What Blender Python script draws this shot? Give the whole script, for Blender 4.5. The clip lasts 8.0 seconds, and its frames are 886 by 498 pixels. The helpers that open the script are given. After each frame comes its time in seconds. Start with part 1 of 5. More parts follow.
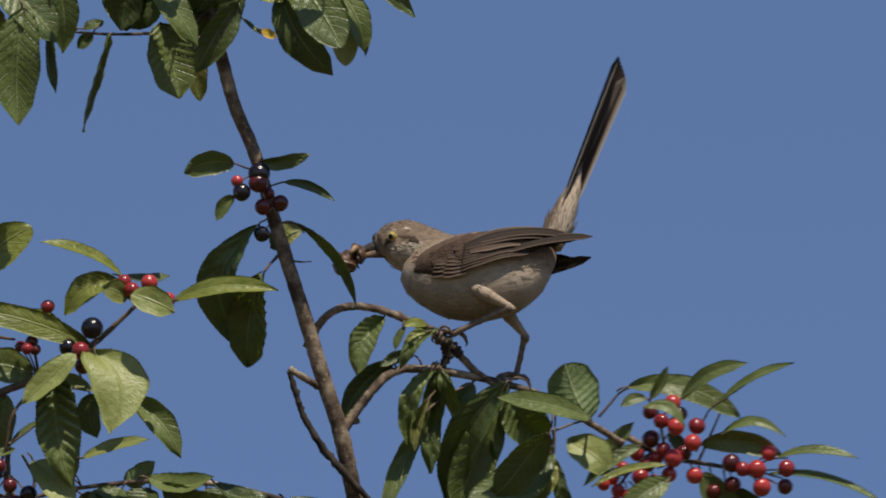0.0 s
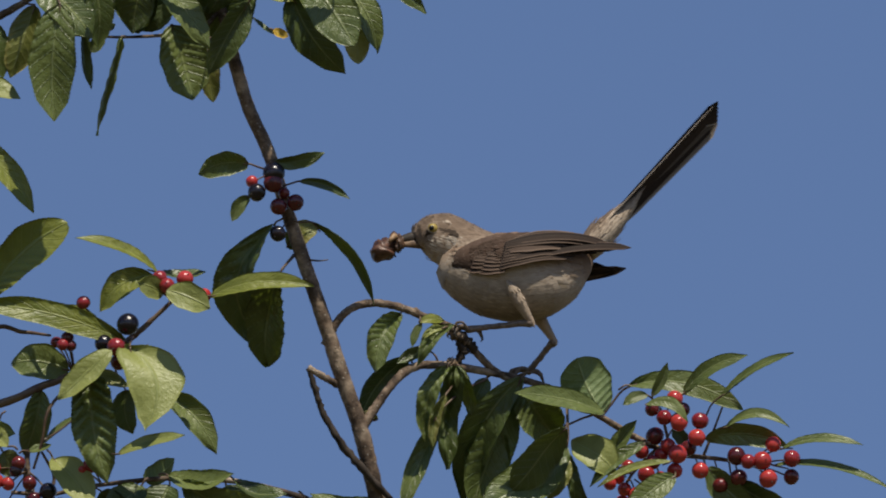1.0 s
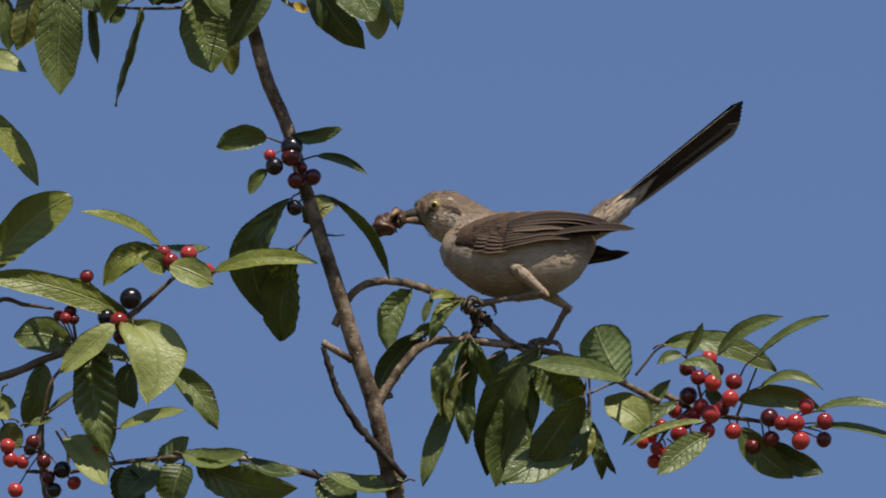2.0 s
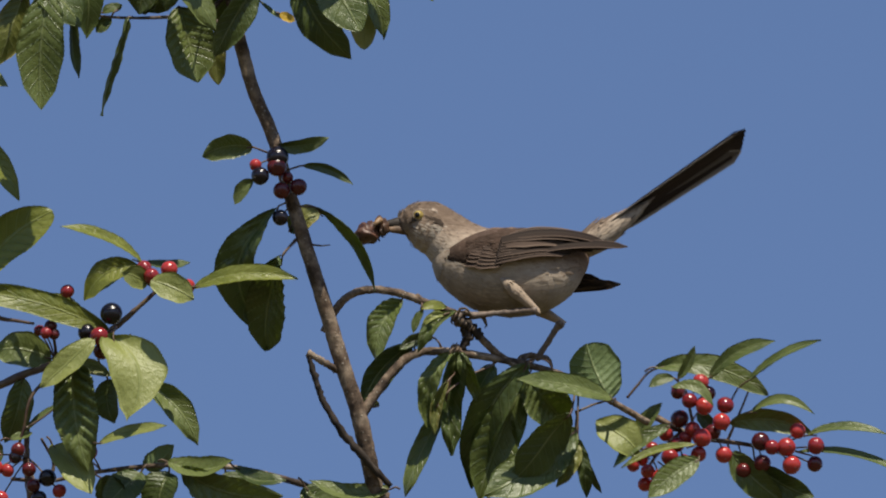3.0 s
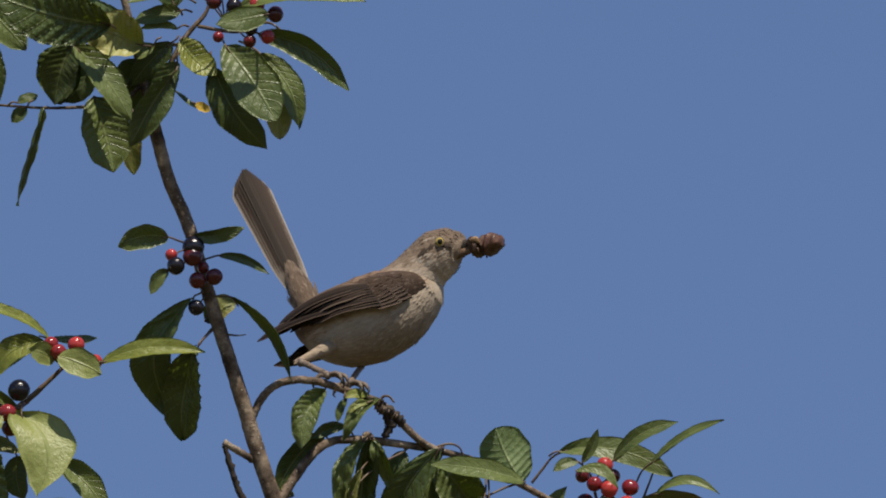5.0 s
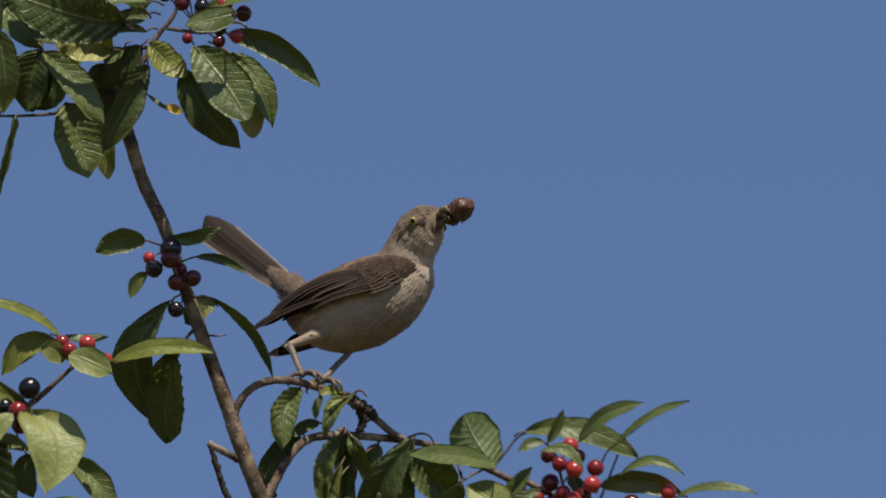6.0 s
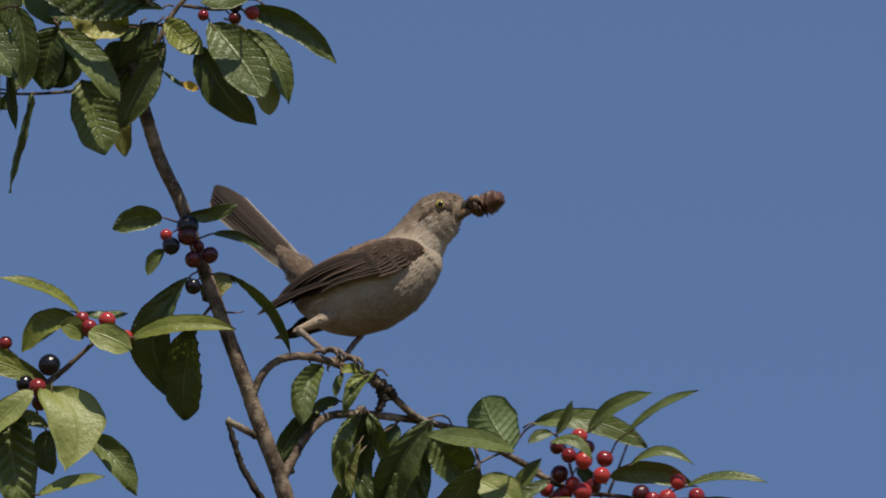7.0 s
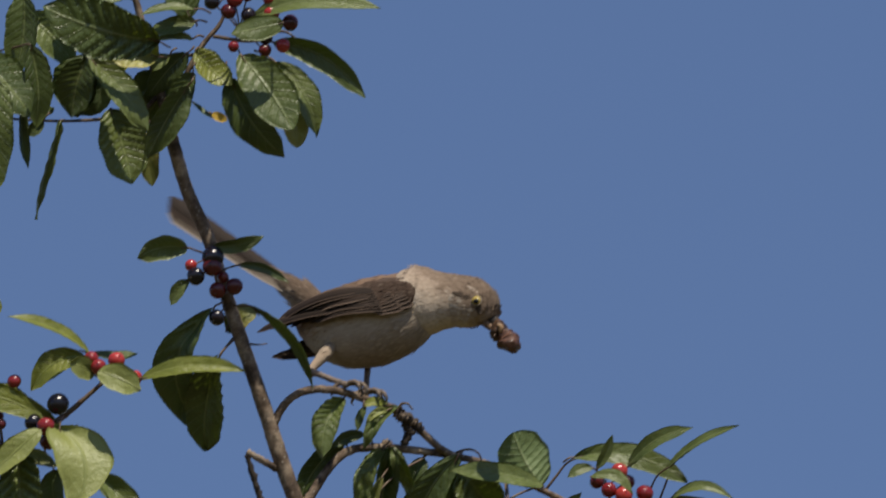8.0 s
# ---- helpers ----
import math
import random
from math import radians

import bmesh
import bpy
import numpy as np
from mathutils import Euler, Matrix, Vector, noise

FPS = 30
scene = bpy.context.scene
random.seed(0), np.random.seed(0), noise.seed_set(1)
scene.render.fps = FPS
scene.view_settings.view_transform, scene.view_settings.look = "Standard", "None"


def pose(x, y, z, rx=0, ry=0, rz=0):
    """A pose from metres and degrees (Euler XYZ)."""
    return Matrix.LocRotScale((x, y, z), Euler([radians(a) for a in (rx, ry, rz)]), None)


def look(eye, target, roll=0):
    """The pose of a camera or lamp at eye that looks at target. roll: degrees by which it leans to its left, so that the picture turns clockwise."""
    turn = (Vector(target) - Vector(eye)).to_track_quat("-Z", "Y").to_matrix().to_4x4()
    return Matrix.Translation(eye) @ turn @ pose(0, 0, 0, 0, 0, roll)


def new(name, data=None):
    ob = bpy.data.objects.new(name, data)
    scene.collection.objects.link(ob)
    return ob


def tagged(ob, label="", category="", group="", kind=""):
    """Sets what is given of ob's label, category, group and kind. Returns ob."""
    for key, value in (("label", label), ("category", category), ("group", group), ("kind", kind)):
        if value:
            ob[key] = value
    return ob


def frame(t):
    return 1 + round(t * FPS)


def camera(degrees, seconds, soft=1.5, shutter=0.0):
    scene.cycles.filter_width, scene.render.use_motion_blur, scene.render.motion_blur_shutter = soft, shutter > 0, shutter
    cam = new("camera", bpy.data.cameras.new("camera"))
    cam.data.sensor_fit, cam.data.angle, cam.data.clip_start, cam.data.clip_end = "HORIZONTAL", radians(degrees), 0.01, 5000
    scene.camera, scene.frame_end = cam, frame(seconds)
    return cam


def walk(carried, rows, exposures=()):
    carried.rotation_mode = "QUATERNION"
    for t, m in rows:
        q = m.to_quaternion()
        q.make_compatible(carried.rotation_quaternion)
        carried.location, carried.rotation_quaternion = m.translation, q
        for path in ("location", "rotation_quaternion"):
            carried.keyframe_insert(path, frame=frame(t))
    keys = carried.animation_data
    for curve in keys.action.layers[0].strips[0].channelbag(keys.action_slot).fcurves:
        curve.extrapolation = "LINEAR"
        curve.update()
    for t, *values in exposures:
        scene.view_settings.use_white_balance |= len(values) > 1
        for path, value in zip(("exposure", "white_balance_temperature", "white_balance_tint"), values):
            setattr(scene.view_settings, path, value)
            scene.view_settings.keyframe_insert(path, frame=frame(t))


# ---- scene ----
# A mockingbird with prey in its bill, perched in a berry-laden shrub against blue sky.
# Plan: lengths in centimetres on the plane of the shrub (right, away, up), seen from 10 m off and below.

CM = 0.01
TILT = 22.0                     # the line of sight climbs by this many degrees
EYE = Vector((0, 0, 1.6))
REACH = 10.0
SIGHT = Matrix.Rotation(radians(TILT), 4, "X")
CENTRE = EYE + SIGHT.to_3x3() @ Vector((0, REACH, 0))
PLANE = Matrix.Translation(CENTRE) @ SIGHT


def spot(p):
    """World place of a plan point (right, away, up) in centimetres."""
    return PLANE @ (Vector(p) * CM)


# ---------------------------------------------------------------- camera
AIM = [
    (0, 1.17, 0.18),
    (0.1, 0.77, 0.39),
    (0.2, 0.34, 0.65),
    (0.3, -0.37, 0.40),
    (0.4, -0.84, 0.25),
    (0.5, -0.73, 0.08),
    (0.6, -0.33, 0.04),
    (0.7, 0.13, 0.02),
    (0.8, 0.22, -0.08),
    (0.9, 0.25, -0.03),
    (1, 0.00, 0.00),
    (1.1, -0.28, -0.12),
    (1.2, -0.43, -0.14),
    (1.3, -0.85, -0.07),
    (1.4, -1.13, -0.23),
    (1.5, -1.28, -0.76),
    (1.6, -1.65, -1.07),
    (1.7, -1.51, -1.30),
    (2.8, 0.24, -1.22),
    (3, 0.03, -0.81),
    (3.1, 0.15, -0.20),
    (3.2, 0.10, 0.82),
    (3.3, -0.01, 1.06),
    (3.4, 0.11, 0.89),
    (3.5, 0.42, 0.70),
    (3.6, 0.93, 0.34),
    (3.7, 1.72, 0.04),
    (3.8, 2.61, 0.08),
    (3.9, 3.07, 0.39),
    (4, 3.28, 0.26),
    (4.1, 3.49, 0.25),
    (4.2, 3.59, 0.37),
    (4.3, 3.59, 0.60),
    (4.4, 3.73, 1.17),
    (4.5, 3.80, 1.98),
    (4.7, 4.71, 3.67),
    (5.8, 5.47, 5.28),
    (6, 5.88, 4.71),
    (6.1, 5.85, 4.65),
    (6.2, 5.83, 4.75),
    (6.3, 5.73, 5.32),
    (6.4, 5.98, 5.89),
    (6.5, 5.78, 5.83),
    (6.6, 5.64, 5.62),
    (6.7, 5.70, 5.22),
    (6.8, 4.94, 4.44),
    (6.9, 4.66, 3.63),
    (7, 4.84, 3.25),
    (7.1, 4.80, 2.85),
    (7.2, 4.40, 1.96),
    (7.3, 3.69, 1.20),
    (7.4, 2.85, 1.13),
    (7.5, 2.52, 1.64),
    (7.6, 2.38, 2.22),
    (7.7, 2.35, 3.04),
    (7.8, 2.72, 3.73),
    (7.9, 3.20, 4.48),
    (8, 3.70, 5.23),
]
cam = camera(2 * math.degrees(math.atan(7.84 * 3.4 * CM / REACH)), 8.0, soft=1.9, shutter=0.45)
walk(cam, [(t, look(EYE, spot((u, 0, v)))) for t, u, v in AIM],
     exposures=[(0, 0.03), (1.5, 0.07), (3.0, 0.17), (4.5, 0.15), (6.0, 0.0), (7.5, -0.03), (8.0, -0.03)])

# ---------------------------------------------------------------- light
SUN_UP, SUN_SIDE = 53.0, 15.0   # height, and degrees to the right of straight behind the viewer
world = bpy.data.worlds.new("sky")
scene.world = world
world.use_nodes = True
wn = world.node_tree.nodes
wl = world.node_tree.links
sky = wn.new("ShaderNodeTexSky")
sky.sky_type, sky.sun_disc = "NISHITA", False
sky.sun_elevation, sky.sun_rotation = radians(SUN_UP), radians(180 - SUN_SIDE)
sky.altitude, sky.air_density, sky.dust_density, sky.ozone_density = 200, 1.0, 0.15, 4.6
tint = wn.new("ShaderNodeMix")
tint.data_type, tint.blend_type = "RGBA", "MULTIPLY"
tint.inputs[0].default_value, tint.inputs[7].default_value = 1.0, (1.06, 1.0, 1.07, 1)   # hazy summer sky, a little towards violet
wl.new(sky.outputs[0], tint.inputs[6])
wl.new(tint.outputs[2], wn["Background"].inputs[0])
wn["Background"].inputs[1].default_value = 0.086

sun_data = bpy.data.lights.new("sun", "SUN")
sun_data.energy, sun_data.angle, sun_data.color = 5.0, radians(0.53), (1.0, 0.925, 0.79)
sun = new("sun", sun_data)
to_sun = Vector((math.sin(radians(SUN_SIDE)) * math.cos(radians(SUN_UP)),
                 -math.cos(radians(SUN_SIDE)) * math.cos(radians(SUN_UP)), math.sin(radians(SUN_UP))))
sun.matrix_world = Matrix.Translation((0, 0, 30)) @ to_sun.to_track_quat("Z", "Y").to_matrix().to_4x4()

# ---------------------------------------------------------------- materials


def material(name, rough=0.6, spec=0.4):
    m = bpy.data.materials.new(name)
    m.use_nodes = True
    b = m.node_tree.nodes["Principled BSDF"]
    b.inputs["Roughness"].default_value = rough
    b.inputs["Specular IOR Level"].default_value = spec
    return m, m.node_tree.nodes, m.node_tree.links, b


def noise_node(n, l, scale, detail=4.0, vector=None, rough=0.6):
    x = n.new("ShaderNodeTexNoise")
    x.inputs["Scale"].default_value, x.inputs["Detail"].default_value = scale, detail
    x.inputs["Roughness"].default_value = rough
    if vector is not None:
        l.new(vector, x.inputs["Vector"])
    return x.outputs["Fac"]


def ramp(n, l, fac, stops):
    x = n.new("ShaderNodeValToRGB")
    while len(x.color_ramp.elements) < len(stops):
        x.color_ramp.elements.new(0.5)
    for e, (p, c) in zip(x.color_ramp.elements, stops):
        e.position, e.color = p, (*c, 1)
    l.new(fac, x.inputs["Fac"])
    return x.outputs["Color"]


def maths(n, l, op, a, b=None, c=None):
    x = n.new("ShaderNodeMath")
    x.operation = op
    for i, v in enumerate((a, b, c)):
        if v is None:
            continue
        if isinstance(v, (int, float)):
            x.inputs[i].default_value = v
        else:
            l.new(v, x.inputs[i])
    return x.outputs[0]


def blend(n, l, fac, a, b, mode="MIX"):
    x = n.new("ShaderNodeMix")
    x.data_type, x.blend_type = "RGBA", mode
    for sock, v in ((x.inputs[0], fac), (x.inputs[6], a), (x.inputs[7], b)):
        if isinstance(v, (int, float)):
            sock.default_value = v
        elif isinstance(v, tuple):
            sock.default_value = (*v, 1)
        else:
            l.new(v, sock)
    return x.outputs[2]


def bump(n, l, b, height, strength, distance):
    x = n.new("ShaderNodeBump")
    x.inputs["Strength"].default_value, x.inputs["Distance"].default_value = strength, distance
    l.new(height, x.inputs["Height"])
    l.new(x.outputs[0], b.inputs["Normal"])


def leaf_material(name, dark, light, vein, rough, through_light, patch=None, ribs=0.8):
    """A leaf's face: pinnate veins by the leaf's own coordinates, blotches, and light let through."""
    m, n, l, b = material(name, rough, 0.5)
    tex = n.new("ShaderNodeTexCoord")
    xyz = n.new("ShaderNodeSeparateXYZ")
    l.new(tex.outputs["UV"], xyz.inputs[0])
    across = maths(n, l, "ABSOLUTE", maths(n, l, "SUBTRACT", xyz.outputs[0], 0.5))
    phase = maths(n, l, "SUBTRACT", maths(n, l, "MULTIPLY", xyz.outputs[1], 9.0), maths(n, l, "MULTIPLY", across, 3.4))
    wave = maths(n, l, "ABSOLUTE", maths(n, l, "SUBTRACT", maths(n, l, "FRACT", phase), 0.5))
    side_vein = maths(n, l, "SMOOTH_MIN", 1.0, maths(n, l, "MULTIPLY", wave, 13.0), 0.2)
    mid = maths(n, l, "MINIMUM", 1.0, maths(n, l, "MULTIPLY", across, 26.0))
    veins = maths(n, l, "MULTIPLY", maths(n, l, "ADD", maths(n, l, "MULTIPLY", side_vein, ribs), 1.0 - ribs), mid)
    rib = maths(n, l, "SUBTRACT", 1.0, maths(n, l, "MINIMUM", 1.0, maths(n, l, "MULTIPLY", across, 40.0)))
    info = n.new("ShaderNodeObjectInfo")
    obj = tex.outputs["Object"]
    blotch = noise_node(n, l, 70.0, 3.0, obj)
    dimple = noise_node(n, l, 260.0, 3.0, obj)
    grain = noise_node(n, l, 900.0, 3.0, obj)
    mixed = maths(n, l, "ADD", maths(n, l, "MULTIPLY", blotch, 0.9), maths(n, l, "MULTIPLY", info.outputs["Random"], 0.35))
    col = ramp(n, l, mixed, [(0.25, dark), (0.75, light)])
    if patch:
        edge = maths(n, l, "ADD", maths(n, l, "MULTIPLY", across, 1.1), maths(n, l, "MULTIPLY", noise_node(n, l, 150.0, 4.0, obj), 0.9))
        col = blend(n, l, ramp(n, l, edge, [(0.80, (0, 0, 0)), (1.0, (1, 1, 1))]), col, patch)
    col = blend(n, l, veins, vein, col)
    col = blend(n, l, maths(n, l, "MULTIPLY", rib, 0.45 if ribs > 0.2 else 0.2), col, (0.36, 0.40, 0.17))
    spots = ramp(n, l, noise_node(n, l, 420.0, 2.0, obj), [(0.74, (0, 0, 0)), (0.78, (1, 1, 1))])
    col = blend(n, l, maths(n, l, "MULTIPLY", spots, 0.45), col, (0.05, 0.04, 0.015))
    l.new(col, b.inputs["Base Color"])
    height = maths(n, l, "ADD", maths(n, l, "MULTIPLY", veins, -0.7), maths(n, l, "MULTIPLY", grain, 0.35))
    height = maths(n, l, "ADD", height, maths(n, l, "MULTIPLY", dimple, 1.0))
    bump(n, l, b, height, 0.6, 0.0012)
    l.new(maths(n, l, "ADD", rough - 0.12, maths(n, l, "MULTIPLY", blotch, 0.24)), b.inputs["Roughness"])
    t = n.new("ShaderNodeBsdfTranslucent")
    l.new(blend(n, l, 0.65, col, (0.42, 0.55, 0.05)), t.inputs["Color"])
    mix = n.new("ShaderNodeMixShader")
    mix.inputs[0].default_value = through_light
    l.new(b.outputs[0], mix.inputs[1])
    l.new(t.outputs[0], mix.inputs[2])
    l.new(mix.outputs[0], n["Material Output"].inputs[0])
    return m


LEAF_TOP = leaf_material("leaf_top", (0.032, 0.051, 0.0135), (0.098, 0.128, 0.033), (0.135, 0.16, 0.055), 0.34, 0.20)
LEAF_UNDER = leaf_material("leaf_underside", (0.10, 0.15, 0.060), (0.17, 0.23, 0.085), (0.22, 0.28, 0.12), 0.55, 0.22)
LEAF_YOUNG = leaf_material("leaf_young", (0.195, 0.220, 0.056), (0.290, 0.312, 0.088), (0.29, 0.315, 0.105), 0.42, 0.26, None, 0.12)
LEAF_BRIGHT = leaf_material("leaf_bright", (0.074, 0.102, 0.026), (0.150, 0.182, 0.050), (0.175, 0.21, 0.085), 0.37, 0.24)
# Yellow-green leaves, with the sun's brightness put into the colour
LEAF_SUNLIT = leaf_material("leaf_sunlit", (0.115, 0.138, 0.020), (0.232, 0.248, 0.040), (0.225, 0.25, 0.065), 0.37, 0.24)
LEAF_OLD = leaf_material("leaf_yellowing", (0.11, 0.13, 0.028), (0.23, 0.235, 0.058), (0.26, 0.26, 0.09), 0.42, 0.25, (0.31, 0.28, 0.085))
LEAF_YELLOW = leaf_material("leaf_yellow", (0.27, 0.28, 0.075), (0.42, 0.41, 0.135), (0.40, 0.39, 0.14), 0.4, 0.3, (0.46, 0.42, 0.14), 0.4)
LEAF_TIP = leaf_material("leaf_orange_tip", (0.55, 0.34, 0.03), (0.75, 0.48, 0.05), (0.7, 0.5, 0.1), 0.5, 0.25)


def bark_material():
    m, n, l, b = material("bark", 0.8, 0.25)
    obj = n.new("ShaderNodeTexCoord").outputs["Object"]
    big = noise_node(n, l, 70.0, 5.0, obj)
    fine = noise_node(n, l, 600.0, 4.0, obj)
    col = ramp(n, l, big, [(0.34, (0.050, 0.036, 0.027)), (0.48, (0.140, 0.100, 0.071)), (0.66, (0.32, 0.255, 0.19))])
    v = n.new("ShaderNodeTexVoronoi")
    v.inputs["Scale"].default_value = 330.0
    l.new(obj, v.inputs["Vector"])
    patchy = ramp(n, l, noise_node(n, l, 210.0, 3.0, obj), [(0.40, (0.62, 0.60, 0.58)), (0.60, (1.15, 1.12, 1.08))])
    col = blend(n, l, 1.0, col, patchy, "MULTIPLY")
    dots = ramp(n, l, v.outputs["Distance"], [(0.16, (1, 1, 1)), (0.26, (0, 0, 0))])
    gate = ramp(n, l, noise_node(n, l, 160.0, 2.0, obj), [(0.48, (0, 0, 0)), (0.56, (1, 1, 1))])
    col = blend(n, l, maths(n, l, "MULTIPLY", maths(n, l, "MULTIPLY", dots, gate), 0.75), col, (0.36, 0.32, 0.26))
    l.new(col, b.inputs["Base Color"])
    bump(n, l, b, maths(n, l, "ADD", maths(n, l, "MULTIPLY", fine, 0.6), dots), 0.6, 0.0010)
    return m


def stalk_material():
    m, n, l, b = material("stalk", 0.5, 0.4)
    obj = n.new("ShaderNodeTexCoord").outputs["Object"]
    l.new(ramp(n, l, noise_node(n, l, 120.0, 3.0, obj), [(0.35, (0.075, 0.042, 0.033)), (0.65, (0.15, 0.105, 0.06))]), b.inputs["Base Color"])
    return m


def berry_material(name, a, c, rough):
    m, n, l, b = material(name, rough, 0.5)
    tex = n.new("ShaderNodeTexCoord")
    info = n.new("ShaderNodeObjectInfo")
    f = maths(n, l, "ADD", maths(n, l, "MULTIPLY", noise_node(n, l, 180.0, 4.0, tex.outputs["Object"]), 0.6), maths(n, l, "MULTIPLY", info.outputs["Random"], 0.5))
    l.new(ramp(n, l, f, [(0.3, a), (0.75, c)]), b.inputs["Base Color"])
    b.inputs["Subsurface Weight"].default_value = 0.15
    b.inputs["Subsurface Radius"].default_value = (0.004, 0.001, 0.0008)
    b.inputs["Subsurface Scale"].default_value = 0.5
    bump(n, l, b, noise_node(n, l, 700.0, 3.0, tex.outputs["Object"]), 0.12, 0.0004)
    return m


BARK, STALK = bark_material(), stalk_material()
RED = berry_material("berry_red", (0.17, 0.013, 0.016), (0.40, 0.040, 0.034), 0.17)
DARK_RED = berry_material("berry_dark_red", (0.055, 0.008, 0.010), (0.13, 0.016, 0.014), 0.20)
BLACK = berry_material("berry_black", (0.006, 0.005, 0.008), (0.016, 0.010, 0.014), 0.20)


def plumage(name, stops, axis=2, low=-0.03, high=0.03, stain=0.35, rough=0.85, streak=0.5, fluff=0.001, slant=0.0):
    """Soft feathering: a change of colour along one axis of the bird, broken up by fine barbs."""
    m, n, l, b = material(name, rough, 0.2)
    tex = n.new("ShaderNodeTexCoord")
    obj = tex.outputs["Object"]
    xyz = n.new("ShaderNodeSeparateXYZ")
    l.new(obj, xyz.inputs[0])
    stretch = n.new("ShaderNodeMapping")
    stretch.inputs["Scale"].default_value = (160, 620, 620)
    l.new(obj, stretch.inputs["Vector"])
    barbs = noise_node(n, l, 1.0, 4.0, stretch.outputs[0])
    soft = noise_node(n, l, 110.0, 4.0, obj)
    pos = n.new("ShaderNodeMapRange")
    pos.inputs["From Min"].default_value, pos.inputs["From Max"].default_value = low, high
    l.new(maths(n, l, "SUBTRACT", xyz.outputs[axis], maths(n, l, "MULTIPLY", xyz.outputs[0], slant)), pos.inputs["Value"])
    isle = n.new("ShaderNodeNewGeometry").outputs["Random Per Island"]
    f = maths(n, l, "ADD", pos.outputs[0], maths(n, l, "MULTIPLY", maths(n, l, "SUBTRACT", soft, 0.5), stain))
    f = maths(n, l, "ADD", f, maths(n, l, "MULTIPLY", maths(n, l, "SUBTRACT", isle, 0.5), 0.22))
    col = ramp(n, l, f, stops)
    mark = ramp(n, l, barbs, [(0.42, (0, 0, 0)), (0.66, (1, 1, 1))])
    col = blend(n, l, maths(n, l, "MULTIPLY", mark, streak), col, (0.085, 0.062, 0.046))
    lit = ramp(n, l, barbs, [(0.30, (1, 1, 1)), (0.44, (0, 0, 0))])
    col = blend(n, l, maths(n, l, "MULTIPLY", lit, streak * 0.5), col, (0.46, 0.38, 0.30))
    l.new(col, b.inputs["Base Color"])
    bump(n, l, b, maths(n, l, "ADD", barbs, maths(n, l, "MULTIPLY", soft, 1.6)), 0.5, fluff)
    b.inputs["Sheen Weight"].default_value = 0.08
    b.inputs["Specular IOR Level"].default_value = 0.1
    return m


def vane_material(name, inner, outer, edge, rough=0.65):
    """A flight feather: a dark vane with paler edges, a shaft and slanting barbs, by the feather's own coordinates."""
    m, n, l, b = material(name, rough, 0.12)
    tex = n.new("ShaderNodeTexCoord")
    xyz = n.new("ShaderNodeSeparateXYZ")
    l.new(tex.outputs["UV"], xyz.inputs[0])
    across = maths(n, l, "ABSOLUTE", maths(n, l, "SUBTRACT", xyz.outputs[0], 0.5))
    info = n.new("ShaderNodeObjectInfo")
    slant = n.new("ShaderNodeCombineXYZ")
    l.new(maths(n, l, "MULTIPLY", across, 3.0), slant.inputs[0])
    l.new(maths(n, l, "SUBTRACT", maths(n, l, "MULTIPLY", xyz.outputs[1], 90.0), maths(n, l, "MULTIPLY", across, 40.0)), slant.inputs[1])
    barbs = noise_node(n, l, 1.0, 3.0, slant.outputs[0])
    f = maths(n, l, "ADD", maths(n, l, "MULTIPLY", xyz.outputs[0], 0.7), maths(n, l, "MULTIPLY", barbs, 0.35))
    f = maths(n, l, "ADD", f, maths(n, l, "MULTIPLY", info.outputs["Random"], 0.2))
    col = ramp(n, l, f, [(0.25, inner), (0.95, outer)])
    rim = ramp(n, l, maths(n, l, "ADD", across, maths(n, l, "MULTIPLY", barbs, 0.06)), [(0.41, (0, 0, 0)), (0.50, (1, 1, 1))])
    col = blend(n, l, rim, col, edge)
    shaft = ramp(n, l, across, [(0.02, (1, 1, 1)), (0.05, (0, 0, 0))])
    col = blend(n, l, maths(n, l, "MULTIPLY", shaft, 0.6), col, (0.05, 0.04, 0.03))
    l.new(col, b.inputs["Base Color"])
    bump(n, l, b, maths(n, l, "ADD", barbs, shaft), 0.35, 0.0006)
    return m


# Bottom stop darker than the flank: shade under the belly put into the colour
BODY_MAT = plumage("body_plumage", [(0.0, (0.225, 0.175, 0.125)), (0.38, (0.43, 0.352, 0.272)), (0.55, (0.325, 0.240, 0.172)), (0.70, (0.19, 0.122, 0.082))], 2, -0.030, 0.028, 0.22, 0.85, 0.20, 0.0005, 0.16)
HEAD_MAT = plumage("head_plumage", [(0.0, (0.54, 0.455, 0.365)), (0.30, (0.42, 0.33, 0.25)), (0.56, (0.22, 0.160, 0.115)), (0.80, (0.155, 0.110, 0.078))], 2, -0.016, 0.022, 0.45, 0.85, 0.32, 0.0009)
COVERT_MAT = plumage("wing_coverts", [(0.0, (0.036, 0.0220, 0.0155)), (0.5, (0.066, 0.0405, 0.0285)), (1.0, (0.125, 0.080, 0.058))], 2, -0.02, 0.03, 1.0, 0.85, 0.35)
VENT_MAT = plumage("rump_plumage", [(0.0, (0.45, 0.37, 0.285)), (0.45, (0.38, 0.30, 0.225)), (0.62, (0.17, 0.122, 0.086)), (1.0, (0.12, 0.082, 0.057))], 2, -0.008, 0.006, 0.7, 0.85, 0.75)
LORE_MAT = plumage("lore_plumage", [(0.0, (0.035, 0.026, 0.020)), (1.0, (0.085, 0.062, 0.046))], 2, -0.01, 0.02, 0.6, 0.9, 0.3)
FLECK_MAT = plumage("pale_flecks", [(0.0, (0.52, 0.45, 0.37)), (1.0, (0.36, 0.29, 0.225))], 2, -0.01, 0.02, 0.6, 0.9, 0.15)
